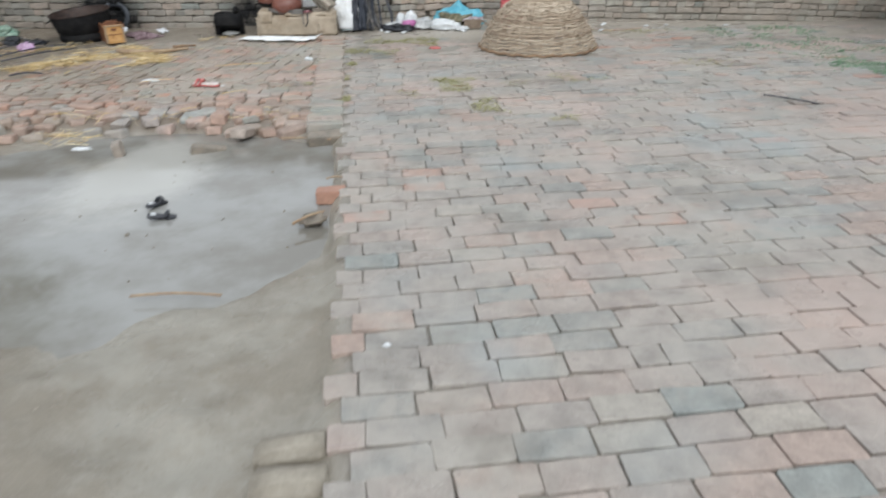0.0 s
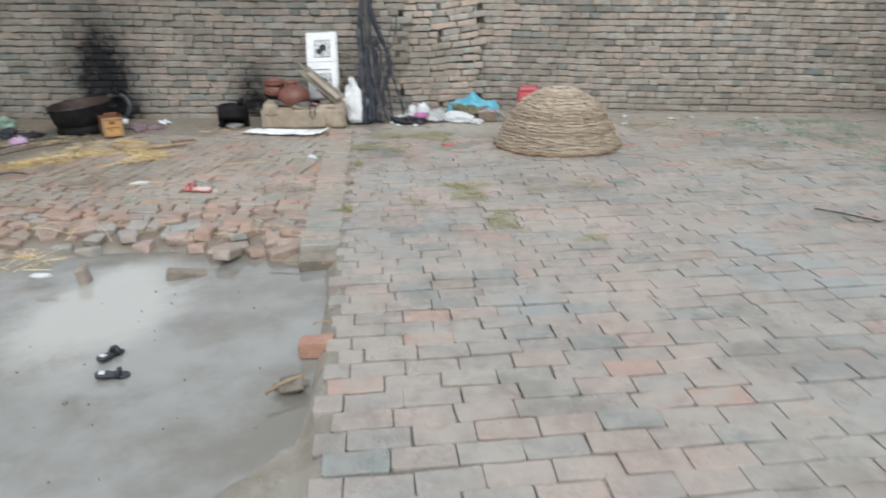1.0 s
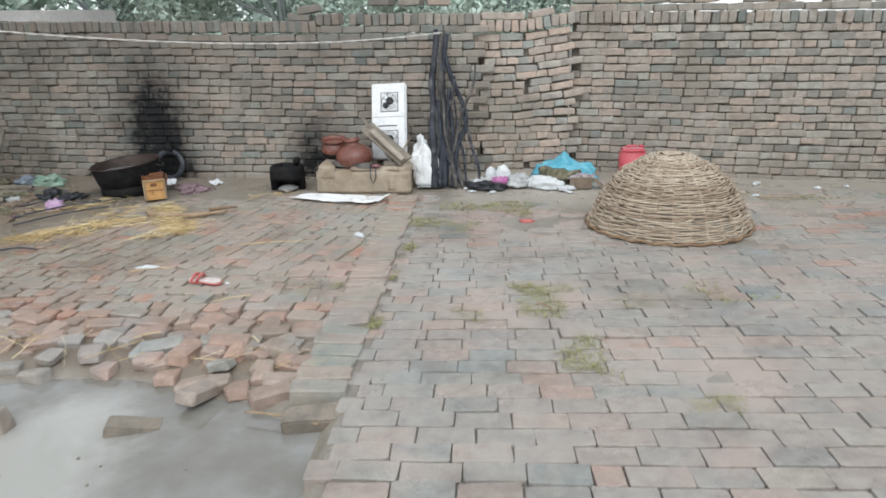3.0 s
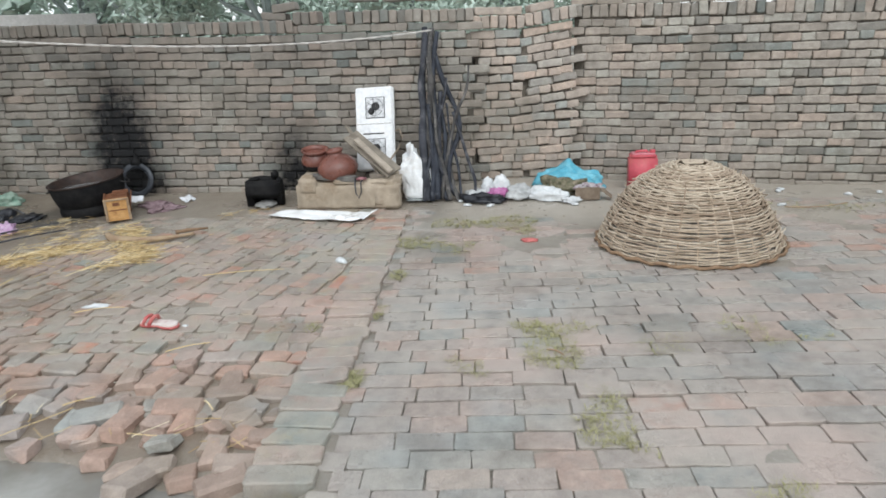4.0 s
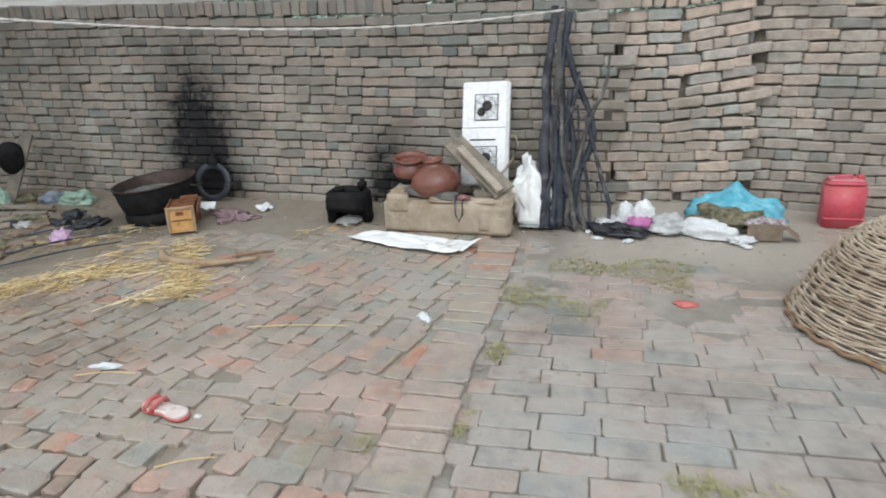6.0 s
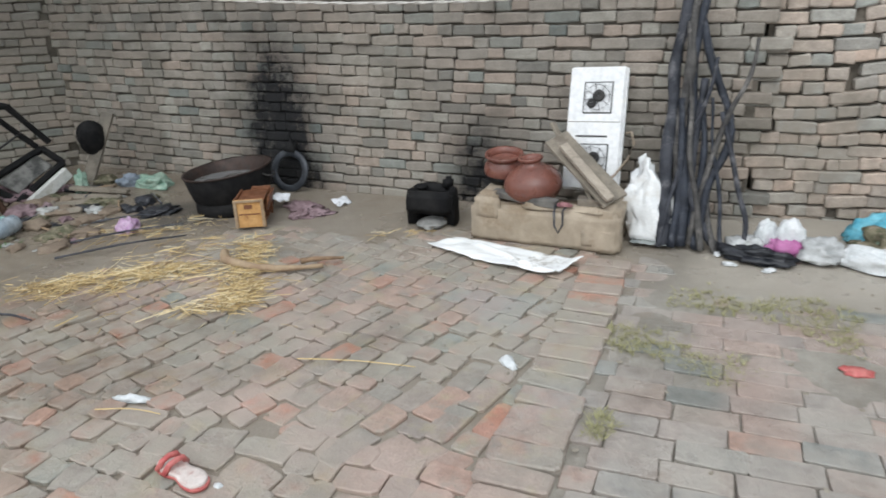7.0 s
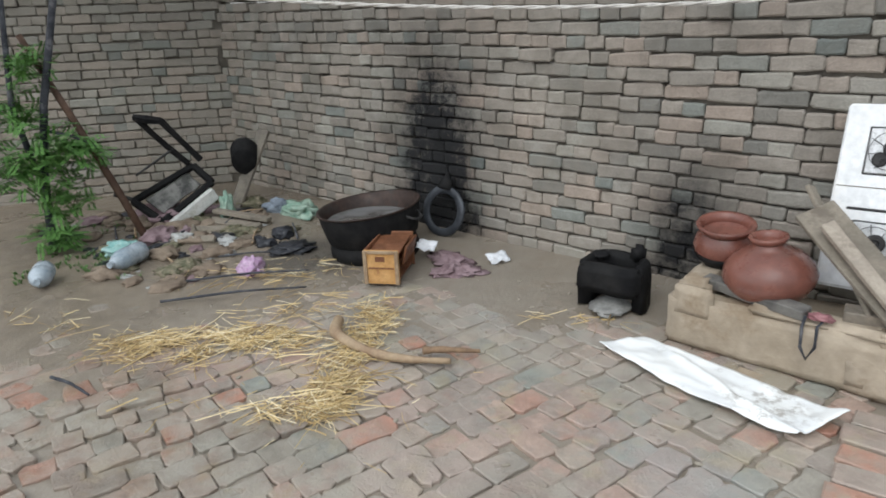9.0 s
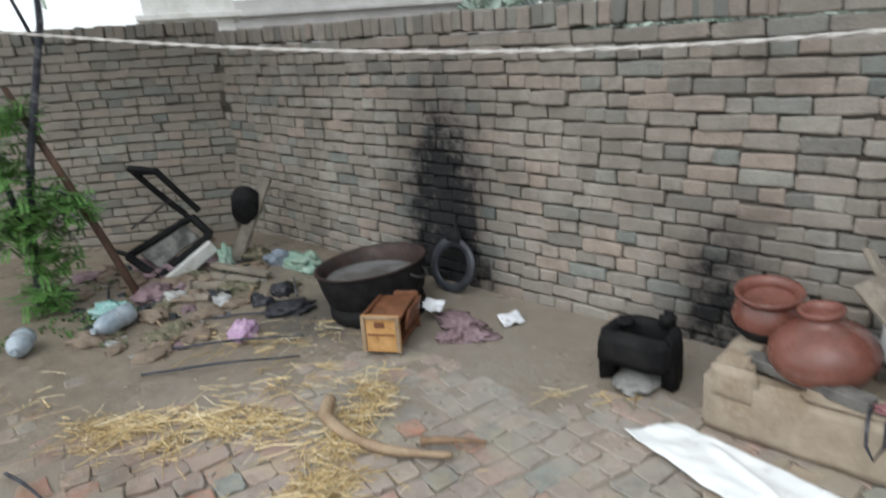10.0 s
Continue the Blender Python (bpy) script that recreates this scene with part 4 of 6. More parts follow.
def build_pots():
    m = pose(-1.80, 8.55, 0.215, 4, -5, 0)
    root = base("water_pot", m, "round red clay water pot resting on the hearth", "pot")
    out = [(0.03, 0.0), (0.09, 0.012), (0.145, 0.05), (0.178, 0.10), (0.186, 0.135), (0.175, 0.175), (0.14, 0.215), (0.09, 0.245), (0.064, 0.256), (0.060, 0.275)]
    part("body", lathe(out, 48), POT, root, smooth=True)
    rim = [(0.060, 0.270), (0.072, 0.283), (0.079, 0.294), (0.076, 0.303), (0.066, 0.302), (0.056, 0.288), (0.050, 0.262), (0.052, 0.23), (0.003, 0.21)]
    part("rim", lathe(rim, 40), POT, root, smooth=True)
    root = base("cooking_pot", pose(-2.06, 8.67, 0.30, 9, 3, 0) @ Matrix.Diagonal((1.05, 1.05, 1.15, 1)), "wide-mouthed red clay pot blackened underneath", "pot")
    part("body", lathe([(0.03, 0.0), (0.08, 0.01), (0.118, 0.05), (0.128, 0.085), (0.118, 0.12), (0.098, 0.145)], 44), POT, root, smooth=True)
    part("rim", lathe([(0.098, 0.143), (0.112, 0.158), (0.122, 0.172), (0.118, 0.18), (0.105, 0.176), (0.09, 0.15), (0.102, 0.115), (0.11, 0.085), (0.09, 0.04), (0.004, 0.03)], 44), POT, root, smooth=True)
    part("soot_base", lathe([(0.031, -0.004), (0.083, 0.006), (0.122, 0.048), (0.129, 0.068), (0.126, 0.068)], 44), SOOT, root, "sooty underside", smooth=True)


def plank(name, a, b, width, thick, material, label, roll=0.0):
    a, b = Vector(a), Vector(b)
    d = b - a
    bm = box((d.length, width, thick), (d.length / 2, 0, 0), bevel=0.004)
    bmesh.ops.subdivide_edges(bm, edges=[e for e in bm.edges if e.calc_length() > 0.15], cuts=4)
    for v in bm.verts:
        v.co += noise.noise_vector(v.co * 7 + a) * 0.004
    q = d.to_track_quat("X", "Z").to_matrix().to_4x4()
    return single(name, bm, material, Matrix.Translation(a) @ q @ pose(0, 0, 0, roll, 0, 0), label, "board")


build_hearth()
build_pots()
plank("wooden_board", (-1.26, 8.43, 0.315), (-1.70, 8.63, 0.625), 0.17, 0.022, GREY_WOOD, "weathered grey board leaning over the clay pot", -22)
plank("wooden_batten", (-1.275, 8.375, 0.335), (-1.62, 8.535, 0.60), 0.055, 0.03, BATTEN_WOOD, "pale wooden batten lying on the grey board", -22)
plank("wooden_board", (-1.40, 8.46, 0.29), (-1.76, 8.74, 0.69), 0.05, 0.02, GREY_WOOD, "narrow split board leaning over the clay pot", 25)
plank("firewood", (-2.05, 8.47, 0.285), (-1.60, 8.385, 0.275), 0.065, 0.045, surface("charred_grey_wood", (0.09, 0.085, 0.08), (0.19, 0.18, 0.165), 9, 70, (0.6, 0.85), 0.5, 0.005), "charred grey split log on the edge of the hearth", 8)
plank("brick_support", (-1.50, 8.47, 0.24), (-1.36, 8.50, 0.24), 0.10, 0.13, STONE, "dark brick wedging the pot")


def build_strap():
    pts = [(-1.60, 8.36, 0.275), (-1.60, 8.335, 0.24), (-1.595, 8.325, 0.16), (-1.57, 8.325, 0.115), (-1.545, 8.33, 0.17), (-1.55, 8.345, 0.25), (-1.53, 8.37, 0.28)]
    single("strap", tube(pts, 0.0065, 6), BARK, pose(0, 0, 0), "dark cloth strap hanging over the hearth edge", "strap", smooth=True)
    bm = crumple((0.05, 0.03, 0.016), 12, 0.6, sub=3)
    single("rag", bm, surface("red_rag", (0.28, 0.12, 0.13), (0.40, 0.20, 0.21), 20, 80, (0.7, 0.9)), pose(-1.55, 8.38, 0.27), "small faded red rag on the hearth edge", "rag", smooth=True)


build_strap()


# ---- gas cooker leaning on the wall ----
def build_cooker():
    root = base("gas_cooker", pose(-1.51, 8.72, 0.285, -18, -1.5, 2), "white two-burner gas cooker leaning upright on the wall", "cooker")
    w, h, t = 0.355, 0.77, 0.085
    bm = box((w, t, h), (0, t / 2, h / 2), bevel=0.012, seg=2)
    part("body", bm, ENAMEL, root)
    part("top_plate", box((w - 0.014, 0.012, h - 0.014), (0, -0.004, h / 2), bevel=0.005), ENAMEL, root)
    for cz in (0.575, 0.19):
        part("burner_well", box((0.185, 0.010, 0.20), (0.012, -0.008, cz), bevel=0.004), BLACK_METAL, root, "dark recessed burner surround")
        part("drip_tray", box((0.170, 0.010, 0.185), (0.012, -0.0115, cz), bevel=0.004), surface("bright_steel", (0.66, 0.67, 0.68), (0.76, 0.77, 0.78), 9, 60, (0.2, 0.35), 0.1, 0.002, metal=0.25), root, "dull steel drip tray")
        burner = lathe([(0.036, 0.0), (0.038, 0.016), (0.03, 0.022), (0.016, 0.022), (0.012, 0.016), (0.002, 0.016)], 24)
        bmesh.ops.transform(burner, matrix=pose(0.02, -0.015, cz + 0.01, 90), verts=burner.verts)
        part("burner", burner, BLACK_METAL, root)
        cap = lathe([(0.030, 0.0), (0.030, 0.010), (0.024, 0.014), (0.002, 0.014)], 20)
        bmesh.ops.transform(cap, matrix=pose(-0.022, -0.014, cz - 0.035, 90), verts=cap.verts)
        part("burner_cap", cap, BLACK_METAL, root)
        grid = bmesh.new()
        for a in range(0, 360, 45):
            c, s = math.cos(radians(a + 12)), math.sin(radians(a + 12))
            tube([(0.012 + 0.032 * c, -0.034, cz + 0.032 * s), (0.012 + 0.088 * c, -0.030, cz + 0.088 * s)], 0.0019, 4, bm=grid)
        for r in (0.078,):
            tube([(0.012 + r * math.cos(k * math.tau / 24), -0.032, cz + r * math.sin(k * math.tau / 24)) for k in range(24)], 0.0017, 4, bm=grid, closed=True)
        part("pan_support", grid, BLACK_METAL, root, "thin black wire pan support")
    part("seam", box((w - 0.03, 0.006, 0.004), (0, -0.009, 0.425), bevel=0.0), GREY_WOOD, root)
    part("slot", box((0.20, 0.006, 0.012), (-0.01, -0.010, 0.335), bevel=0.003), BLACK_METAL, root)
    part("side_trim", box((0.010, 0.02, h - 0.02), (w / 2 + 0.004, 0.012, h / 2), bevel=0.003), ENAMEL, root)
    hose = [(w / 2, 0.04, 0.36), (w / 2 + 0.05, 0.03, 0.37), (w / 2 + 0.075, 0.02, 0.30), (w / 2 + 0.05, 0.0, 0.2), (w / 2 - 0.01, -0.05, 0.1), (w / 2 - 0.06, -0.13, 0.02)]
    part("gas_hose", tube(hose, 0.008, 6), surface("tan_rubber_hose", (0.30, 0.24, 0.18), (0.36, 0.29, 0.22), 9, 50), root, "tan rubber gas hose", smooth=True)


build_cooker()


# ---- sacks ----
def build_sacks():
    bm = crumple((0.165, 0.080, 0.20), 17, 0.42, 4, 1.7)
    for v in bm.verts:
        t = v.co.z / 0.27
        v.co.z *= 1.65
        k = 1.0 - 0.36 * smooth(t, 0.3, 1.0)
        v.co.x = v.co.x * k - 0.05 * t + 0.012 * math.sin(v.co.z * 40 + v.co.x * 30)
        v.co.y = v.co.y * k + 0.05 * t
    single("sack", bm, SACKING, pose(-1.10, 8.66, 0.045, 0, 0, 8), "white woven plastic sack standing crumpled by the branches", "sack", smooth=True)
    single("plastic_scrap", cloth(10, 6, lambda u, v: Vector((-1.20 + 0.24 * u, 8.55 + 0.10 * v, 0.035 + 0.03 * noise.noise(Vector((u * 5, v * 4, 1)))))), surface("grey_plastic", (0.30, 0.33, 0.33), (0.42, 0.44, 0.43), 12, 60, (0.3, 0.6)), pose(0, 0, 0), "grey plastic scrap under the white sack", "scrap", smooth=True)

    # flat sack on the floor, from the hearth's front to the stove
    def flat(u, v):
        near = Vector((-2.345, 8.10, 0)).lerp(Vector((-1.45, 7.92, 0)), u)
        far = Vector((-2.215, 8.27, 0)).lerp(Vector((-1.355, 8.15, 0)), u)
        near.y -= 0.045 * math.sin(u * math.pi) - 0.012 * noise.noise(Vector((u * 6, 0, 4)))
        far.y += 0.012 * math.sin(u * math.pi) + 0.012 * noise.noise(Vector((u * 6, 3, 4)))
        p = near.lerp(far, v)
        crease = abs(v - (0.75 - 0.95 * (u - 0.25)))
        h = 0.020 * math.exp(-(crease / 0.07) ** 2) * smooth(u, 0.15, 0.35)
        h += 0.012 * noise.noise(Vector((u * 5, v * 2.2, 2.0))) + 0.007 * noise.noise(Vector((u * 13, v * 6, 5.0)))
        h += 0.035 * smooth(u, 0.9, 1.0) * smooth(v, 0.2, 0.8)
        return Vector((p.x, p.y, 0.024 + max(h, -0.008)))

    single("empty_sack", cloth(60, 22, flat), STAINED_SACK, pose(0, 0, 0), "flattened white plastic sack lying on the muddy paving", "sack", smooth=True)


build_sacks()


# ---- leaning branches ----
def branch(points, r0, r1, label, material=BARK, seed=0, name="branch"):
    pts = [Vector(p) for p in points]
    fine = []
    for i in range(len(pts) - 1):
        p0, p1, p2, p3 = pts[max(i - 1, 0)], pts[i], pts[i + 1], pts[min(i + 2, len(pts) - 1)]
        for k in range(6):
            t = k / 6
            fine.append(0.5 * ((2 * p1) + (p2 - p0) * t + (2 * p0 - 5 * p1 + 4 * p2 - p3) * t * t + (3 * p1 - p0 - 3 * p2 + p3) * t ** 3))
    fine.append(pts[-1])
    n = len(fine)
    rad = [(r0 + (r1 - r0) * i / n) * (1 + 0.30 * noise.noise(Vector((i * 0.5, seed * 2.7, 2)))) for i in range(n)]
    fine = [p + noise.noise_vector(p * 2.6 + Vector((seed * 3.7, 0, 0))) * (0.034 if name == "branch" else 0.008) for p in fine]
    return single(name, tube(fine, rad, 8), material, pose(0, 0, 0), label, "branch", "branches leaning on the wall" if name == "branch" else "", smooth=True)


dark = "dark weathered branch leaning upright against the brick wall"
for seed, (pts, r0, r1) in enumerate((
        ([(-1.01, 8.58, 0.03), (-1.04, 8.72, 0.56), (-1.04, 8.85, 1.04), (-1.02, 8.97, 1.52)], 0.050, 0.034),
        ([(-0.90, 8.59, 0.03), (-0.92, 8.69, 0.44), (-0.94, 8.80, 0.83), (-0.94, 8.89, 1.19), (-0.92, 8.96, 1.47)], 0.038, 0.024),
        ([(-0.94, 8.61, 0.03), (-0.98, 8.74, 0.57), (-0.98, 8.87, 1.09), (-0.97, 8.98, 1.50)], 0.040, 0.028),
        ([(-0.71, 8.59, 0.03), (-0.80, 8.63, 0.12), (-0.89, 8.68, 0.36), (-0.90, 8.77, 0.70), (-0.90, 8.84, 0.96)], 0.034, 0.026),
        ([(-0.83, 8.60, 0.03), (-0.80, 8.68, 0.36), (-0.74, 8.75, 0.58), (-0.745, 8.80, 0.78), (-0.80, 8.85, 0.93), (-0.88, 8.90, 1.14), (-0.95, 8.95, 1.38)], 0.026, 0.028),
        ([(-0.87, 8.60, 0.05), (-0.81, 8.71, 0.50), (-0.75, 8.79, 0.79), (-0.68, 8.86, 0.96), (-0.64, 8.93, 1.19)], 0.024, 0.011),
        ([(-0.60, 8.62, 0.03), (-0.595, 8.65, 0.20), (-0.65, 8.69, 0.35), (-0.71, 8.73, 0.53), (-0.77, 8.79, 0.77)], 0.016, 0.018),
        ([(-0.81, 8.57, 0.03), (-0.85, 8.64, 0.20), (-0.86, 8.74, 0.57), (-0.89, 8.80, 0.83)], 0.028, 0.020),
        ([(-0.73, 8.58, 0.03), (-0.80, 8.66, 0.26), (-0.82, 8.72, 0.49)], 0.024, 0.016),
        ([(-1.06, 8.66, 0.03), (-1.07, 8.76, 0.45), (-1.06, 8.86, 0.85), (-1.06, 8.92, 1.18)], 0.030, 0.020),
        ([(-0.955, 8.57, 0.03), (-0.96, 8.67, 0.40), (-0.99, 8.78, 0.86)], 0.030, 0.022),
        ([(-0.78, 8.55, 0.03), (-0.88, 8.66, 0.42), (-0.96, 8.78, 0.90), (-1.01, 8.88, 1.28)], 0.022, 0.012),
        ([(-1.05, 8.56, 0.03), (-0.97, 8.66, 0.38), (-0.88, 8.76, 0.74), (-0.83, 8.86, 1.08)], 0.020, 0.011),
        ([(-0.68, 8.62, 0.03), (-0.76, 8.70, 0.40), (-0.84, 8.82, 0.88)], 0.016, 0.010))):
    branch(pts, r0 * 0.86, r1 * 0.86, dark, (BARK, BLUE_BARK, DRY_BARK)[seed % 3], seed + 1)


# ---- rubbish heap by the wall ----
def build_rubbish():
    def heap(name, at, size, seed, material, label, rough=0.4, turn=0):
        return single(name, crumple(size, seed, rough), material, pose(*at, 0, 0, turn), label, "bag" if "bag" in name else "rubbish", smooth=True)

    heap("black_bag", (-0.50, 8.53, 0.03), (0.19, 0.085, 0.055), 1, DARK_BAG, "crumpled black plastic bag on the ground", 0.5, -12)
    heap("white_bag", (-0.47, 8.72, 0.05), (0.065, 0.06, 0.115), 2, WHITE_BAG, "tied white plastic bag on the rubbish", 0.2)
    heap("white_bag", (-0.35, 8.70, 0.05), (0.085, 0.075, 0.135), 3, WHITE_BAG, "tied white plastic bag on the rubbish", 0.2)
    heap("magenta_cloth", (-0.36, 8.62, 0.035), (0.11, 0.06, 0.075), 4, MAGENTA, "magenta cloth under the white bags", 0.4)
    heap("clear_bag", (-0.20, 8.64, 0.035), (0.13, 0.10, 0.085), 5, surface("greyish_film", (0.38, 0.39, 0.39), (0.55, 0.56, 0.56), 12, 60, (0.25, 0.5), 0.3), "greyish see-through plastic bag", 0.45)
    heap("clear_bag", (-0.56, 8.66, 0.035), (0.12, 0.09, 0.06), 6, surface("pale_film", (0.45, 0.46, 0.46), (0.60, 0.61, 0.61), 12, 60, (0.25, 0.5), 0.3), "pale see-through plastic film", 0.45)
    heap("food_waste", (0.17, 8.77, 0.03), (0.22, 0.12, 0.115), 7, REFUSE, "wet kitchen refuse spilling from a bag", 0.45)
    heap("white_bag", (0.05, 8.60, 0.03), (0.19, 0.075, 0.085), 8, WHITE_BAG, "limp white plastic bag in front of the refuse", 0.26, -16)
    heap("white_bag", (0.27, 8.50, 0.03), (0.08, 0.05, 0.03), 9, WHITE_BAG, "torn corner of a white plastic bag", 0.6, 20)

    def hood(u, v):
        a = math.pi * (1.0 - u)
        wave = noise.noise(Vector((u * 7, v * 4, 3.0)))
        r = (0.76 + 0.30 * v + 0.14 * smooth(u, 0.55, 0.9)) * (1.0 + 0.16 * wave + 0.10 * noise.noise(Vector((u * 17, v * 9, 8.0))))
        peak = 0.075 * math.exp(-((u - 0.52) / 0.06) ** 2) * v
        return Vector((0.30 * r * math.cos(a) + 0.02, -0.10 + 0.22 * v + 0.03 * wave, 0.03 + 0.175 * max(r, 0.5) * math.sin(a) + peak + 0.02 * (1 - u)))

    bm = cloth(56, 18, hood, 0.008)
    single("blue_bag", bm, BLUE_BAG, pose(0.20, 8.90, 0.0, 0, 0, -4), "torn sky-blue plastic bag arched over the refuse", "bag", smooth=True)
    rng = random.Random(33)
    for i in range(16):
        mat, label = ((WHITE_BAG, "small white peel on the refuse"), (REFUSE, "brown scrap of kitchen waste"), (GREEN_BAG, "wilted green scrap on the refuse"), (DARK_BAG, "black plastic scrap on the refuse"))[i % 4]
        k = rng.uniform(0.018, 0.04)
        x, y = 0.17 + rng.uniform(-0.16, 0.16), 8.72 + rng.uniform(-0.05, 0.05)
        single("refuse_scrap", crumple((k, k * 0.7, k * 0.5), 400 + i, 0.5, sub=2), mat, pose(x, y, 0.10 + rng.uniform(-0.02, 0.04) - 0.5 * abs(x - 0.17) * 0.5, rng.uniform(-30, 30), 0, rng.uniform(0, 360)), label, "rubbish", smooth=True)
    root = base("carton", pose(0.40, 8.62, 0.03, 0, 0, 8), "soggy flattened brown carton", "carton")
    part("front", box((0.21, 0.012, 0.11), (0, -0.06, 0.055), bevel=0.003), CARTON, root)
    part("side", box((0.012, 0.13, 0.10), (0.10, 0, 0.05), bevel=0.003, turn=(0, 6, 0)), CARTON, root)
    part("bottom", box((0.20, 0.12, 0.01), (0, 0, 0.006), bevel=0.003), CARTON, root)
    part("flap", box((0.12, 0.10, 0.01), (0.17, -0.02, 0.05), bevel=0.003, turn=(0, 38, -14)), CARTON, root)
    heap("paper_scrap", (0.42, 8.66, 0.09), (0.12, 0.06, 0.05), 10, surface("torn_paper", (0.22, 0.14, 0.17), (0.62, 0.60, 0.60), 28, 80, (0.6, 0.8)), "torn paper and foil on the carton", 0.6)
    for i, (x, y) in enumerate(((-0.62, 8.42), (-0.42, 8.40), (2.08, 9.0), (2.12, 9.08), (2.62, 8.92), (1.95, 8.45), (2.9, 9.0), (-0.70, 8.55), (0.30, 8.42), (3.6, 8.85), (1.2, 8.97))):
        heap("paper_scrap", (x, y, ground_z(x, y) + 0.004), (0.035, 0.022, 0.014), 20 + i, WHITE_BAG, "small white scrap of paper on the mud", 0.5, i * 40)
    branch([(1.93, 8.30, 0.03), (2.15, 8.27, 0.035), (2.42, 8.40, 0.04)], 0.006, 0.004, "thin pale bent cane on the ground", PALE_WOOD, 3, "cane")


build_rubbish()


# ---- sooty clay stove ----
def horseshoe(width, depth, thick, z0, z1, seed, n=26):
    """A wall bent round three sides, open to the front, with a rounded lip."""
    bm = bmesh.new()
    rings = []
    for i in range(n + 1):
        a = -0.62 * math.pi + 1.24 * math.pi * i / n
        c, sn = math.sin(a), math.cos(a)
        cx, cy = abs(c) ** 0.6 * math.copysign(1, c), abs(sn) ** 0.6 * math.copysign(1, sn)
        p, out = Vector((cx * width / 2, cy * depth / 2, 0)), Vector((cx, cy, 0)).normalized()
        ring = []
        for o, z in ((-0.5, z0), (0.6, z0), (0.55, z1 * 0.6), (0.42, z1 * 0.93), (0.1, z1), (-0.3, z1 * 0.97), (-0.5, z1 * 0.85)):
            v = p + out * o * thick + Vector((0, 0, z))
            ring.append(bm.verts.new(v + noise.noise_vector(v * 9 + Vector((seed, 0, 0))) * 0.014))
        rings.append(ring)
    m = len(rings[0])
    for a, b in zip(rings, rings[1:]):
        for k in range(m):
            bm.faces.new((a[k], a[(k + 1) % m], b[(k + 1) % m], b[k]))
    bm.faces.new(rings[0][::-1]), bm.faces.new(rings[-1])
    return bm


def build_stove():
    root = base("clay_stove", pose(-2.53, 8.52, 0.02, 0, 0, 14), "soot-black clay stove with an open mouth", "stove")
    part("wall", horseshoe(0.27, 0.24, 0.06, 0.0, 0.235, 31), SOOT, root, smooth=True)
    part("lintel", lump((0.315, 0.07, 0.15), (0.0, -0.092, 0.158), 21, 0.022, 0.014, 4), SOOT, root, smooth=True)
    part("pot_rest", lump((0.075, 0.05, 0.08), (0.085, 0.085, 0.255), 35, 0.018, 0.016, 3), SOOT, root, smooth=True)
    part("pot_rest", crumple((0.045, 0.04, 0.022), 5, 0.4, sub=3), SOOT, root, smooth=True).location = (-0.10, 0.07, 0.215)
    part("ash", crumple((0.10, 0.13, 0.026), 8, 0.3, sub=3), surface("grey_ash", (0.20, 0.195, 0.185), (0.34, 0.335, 0.32), 14, 80, (0.9, 1.0), 0.5), root, "pale grey ash in the mouth", smooth=True).location = (0, -0.06, 0)


build_stove()


# ---- big pan, ring, drawer ----
def still_water():
    n = Nodes("grey_rainwater")
    return n.done(n.mix(n.step(n.noise(3, 3), 0.4, 0.6), (0.10, 0.095, 0.09), (0.19, 0.19, 0.19)), 0.04, 0.0, 0.5)


def build_pan():
    single("hearth_ring", lathe([(0.285, 0.0), (0.290, 0.06), (0.275, 0.11), (0.25, 0.115), (0.21, 0.05), (0.01, 0.04)], 40), SOOT, pose(-4.17, 8.30, 0.0), "soot-black clay ring under the great pan", "hearth", smooth=True)
    root = base("iron_pan", pose(-4.17, 8.30, 0.085, 4.5, -4, 0), "huge rusty iron pan tilted on a hearth, holding rainwater", "pan")
    part("underside", lathe([(0.20, 0.0), (0.26, 0.012), (0.292, 0.05), (0.312, 0.13), (0.326, 0.225), (0.325, 0.228)], 64), SOOT, root, "sooty underside", smooth=True)
    part("bowl", lathe([(0.02, 0.012), (0.20, 0.008), (0.255, 0.02), (0.286, 0.055), (0.306, 0.13), (0.322, 0.228), (0.338, 0.238), (0.334, 0.246), (0.316, 0.240), (0.299, 0.13), (0.278, 0.062), (0.25, 0.030), (0.01, 0.020)], 64), RUST, root, smooth=True)
    for a in (15, 195):
        c, sn = math.cos(radians(a)), math.sin(radians(a))
        pts = [Vector((0.322 * c, 0.322 * sn, 0.19)) + Vector((c * 0.055 * math.sin(k), sn * 0.055 * math.sin(k), -0.03 * math.sin(k))) + Vector((-sn, c, 0)) * 0.06 * math.cos(k) for k in np.linspace(0, math.pi, 9)]
        part("handle", tube(pts, 0.008, 6), BLACK_METAL, root, smooth=True)
    bm = lathe([(1.0, 0.0), (0.99, 0.002), (0.01, 0.002)], 48)
    bmesh.ops.transform(bm, matrix=Matrix.Diagonal((0.288, 0.288, 1, 1)), verts=bm.verts)
    single("pan_water", bm, still_water(), pose(-4.175, 8.295, 0.235), "grey rainwater standing in the pan", "water")


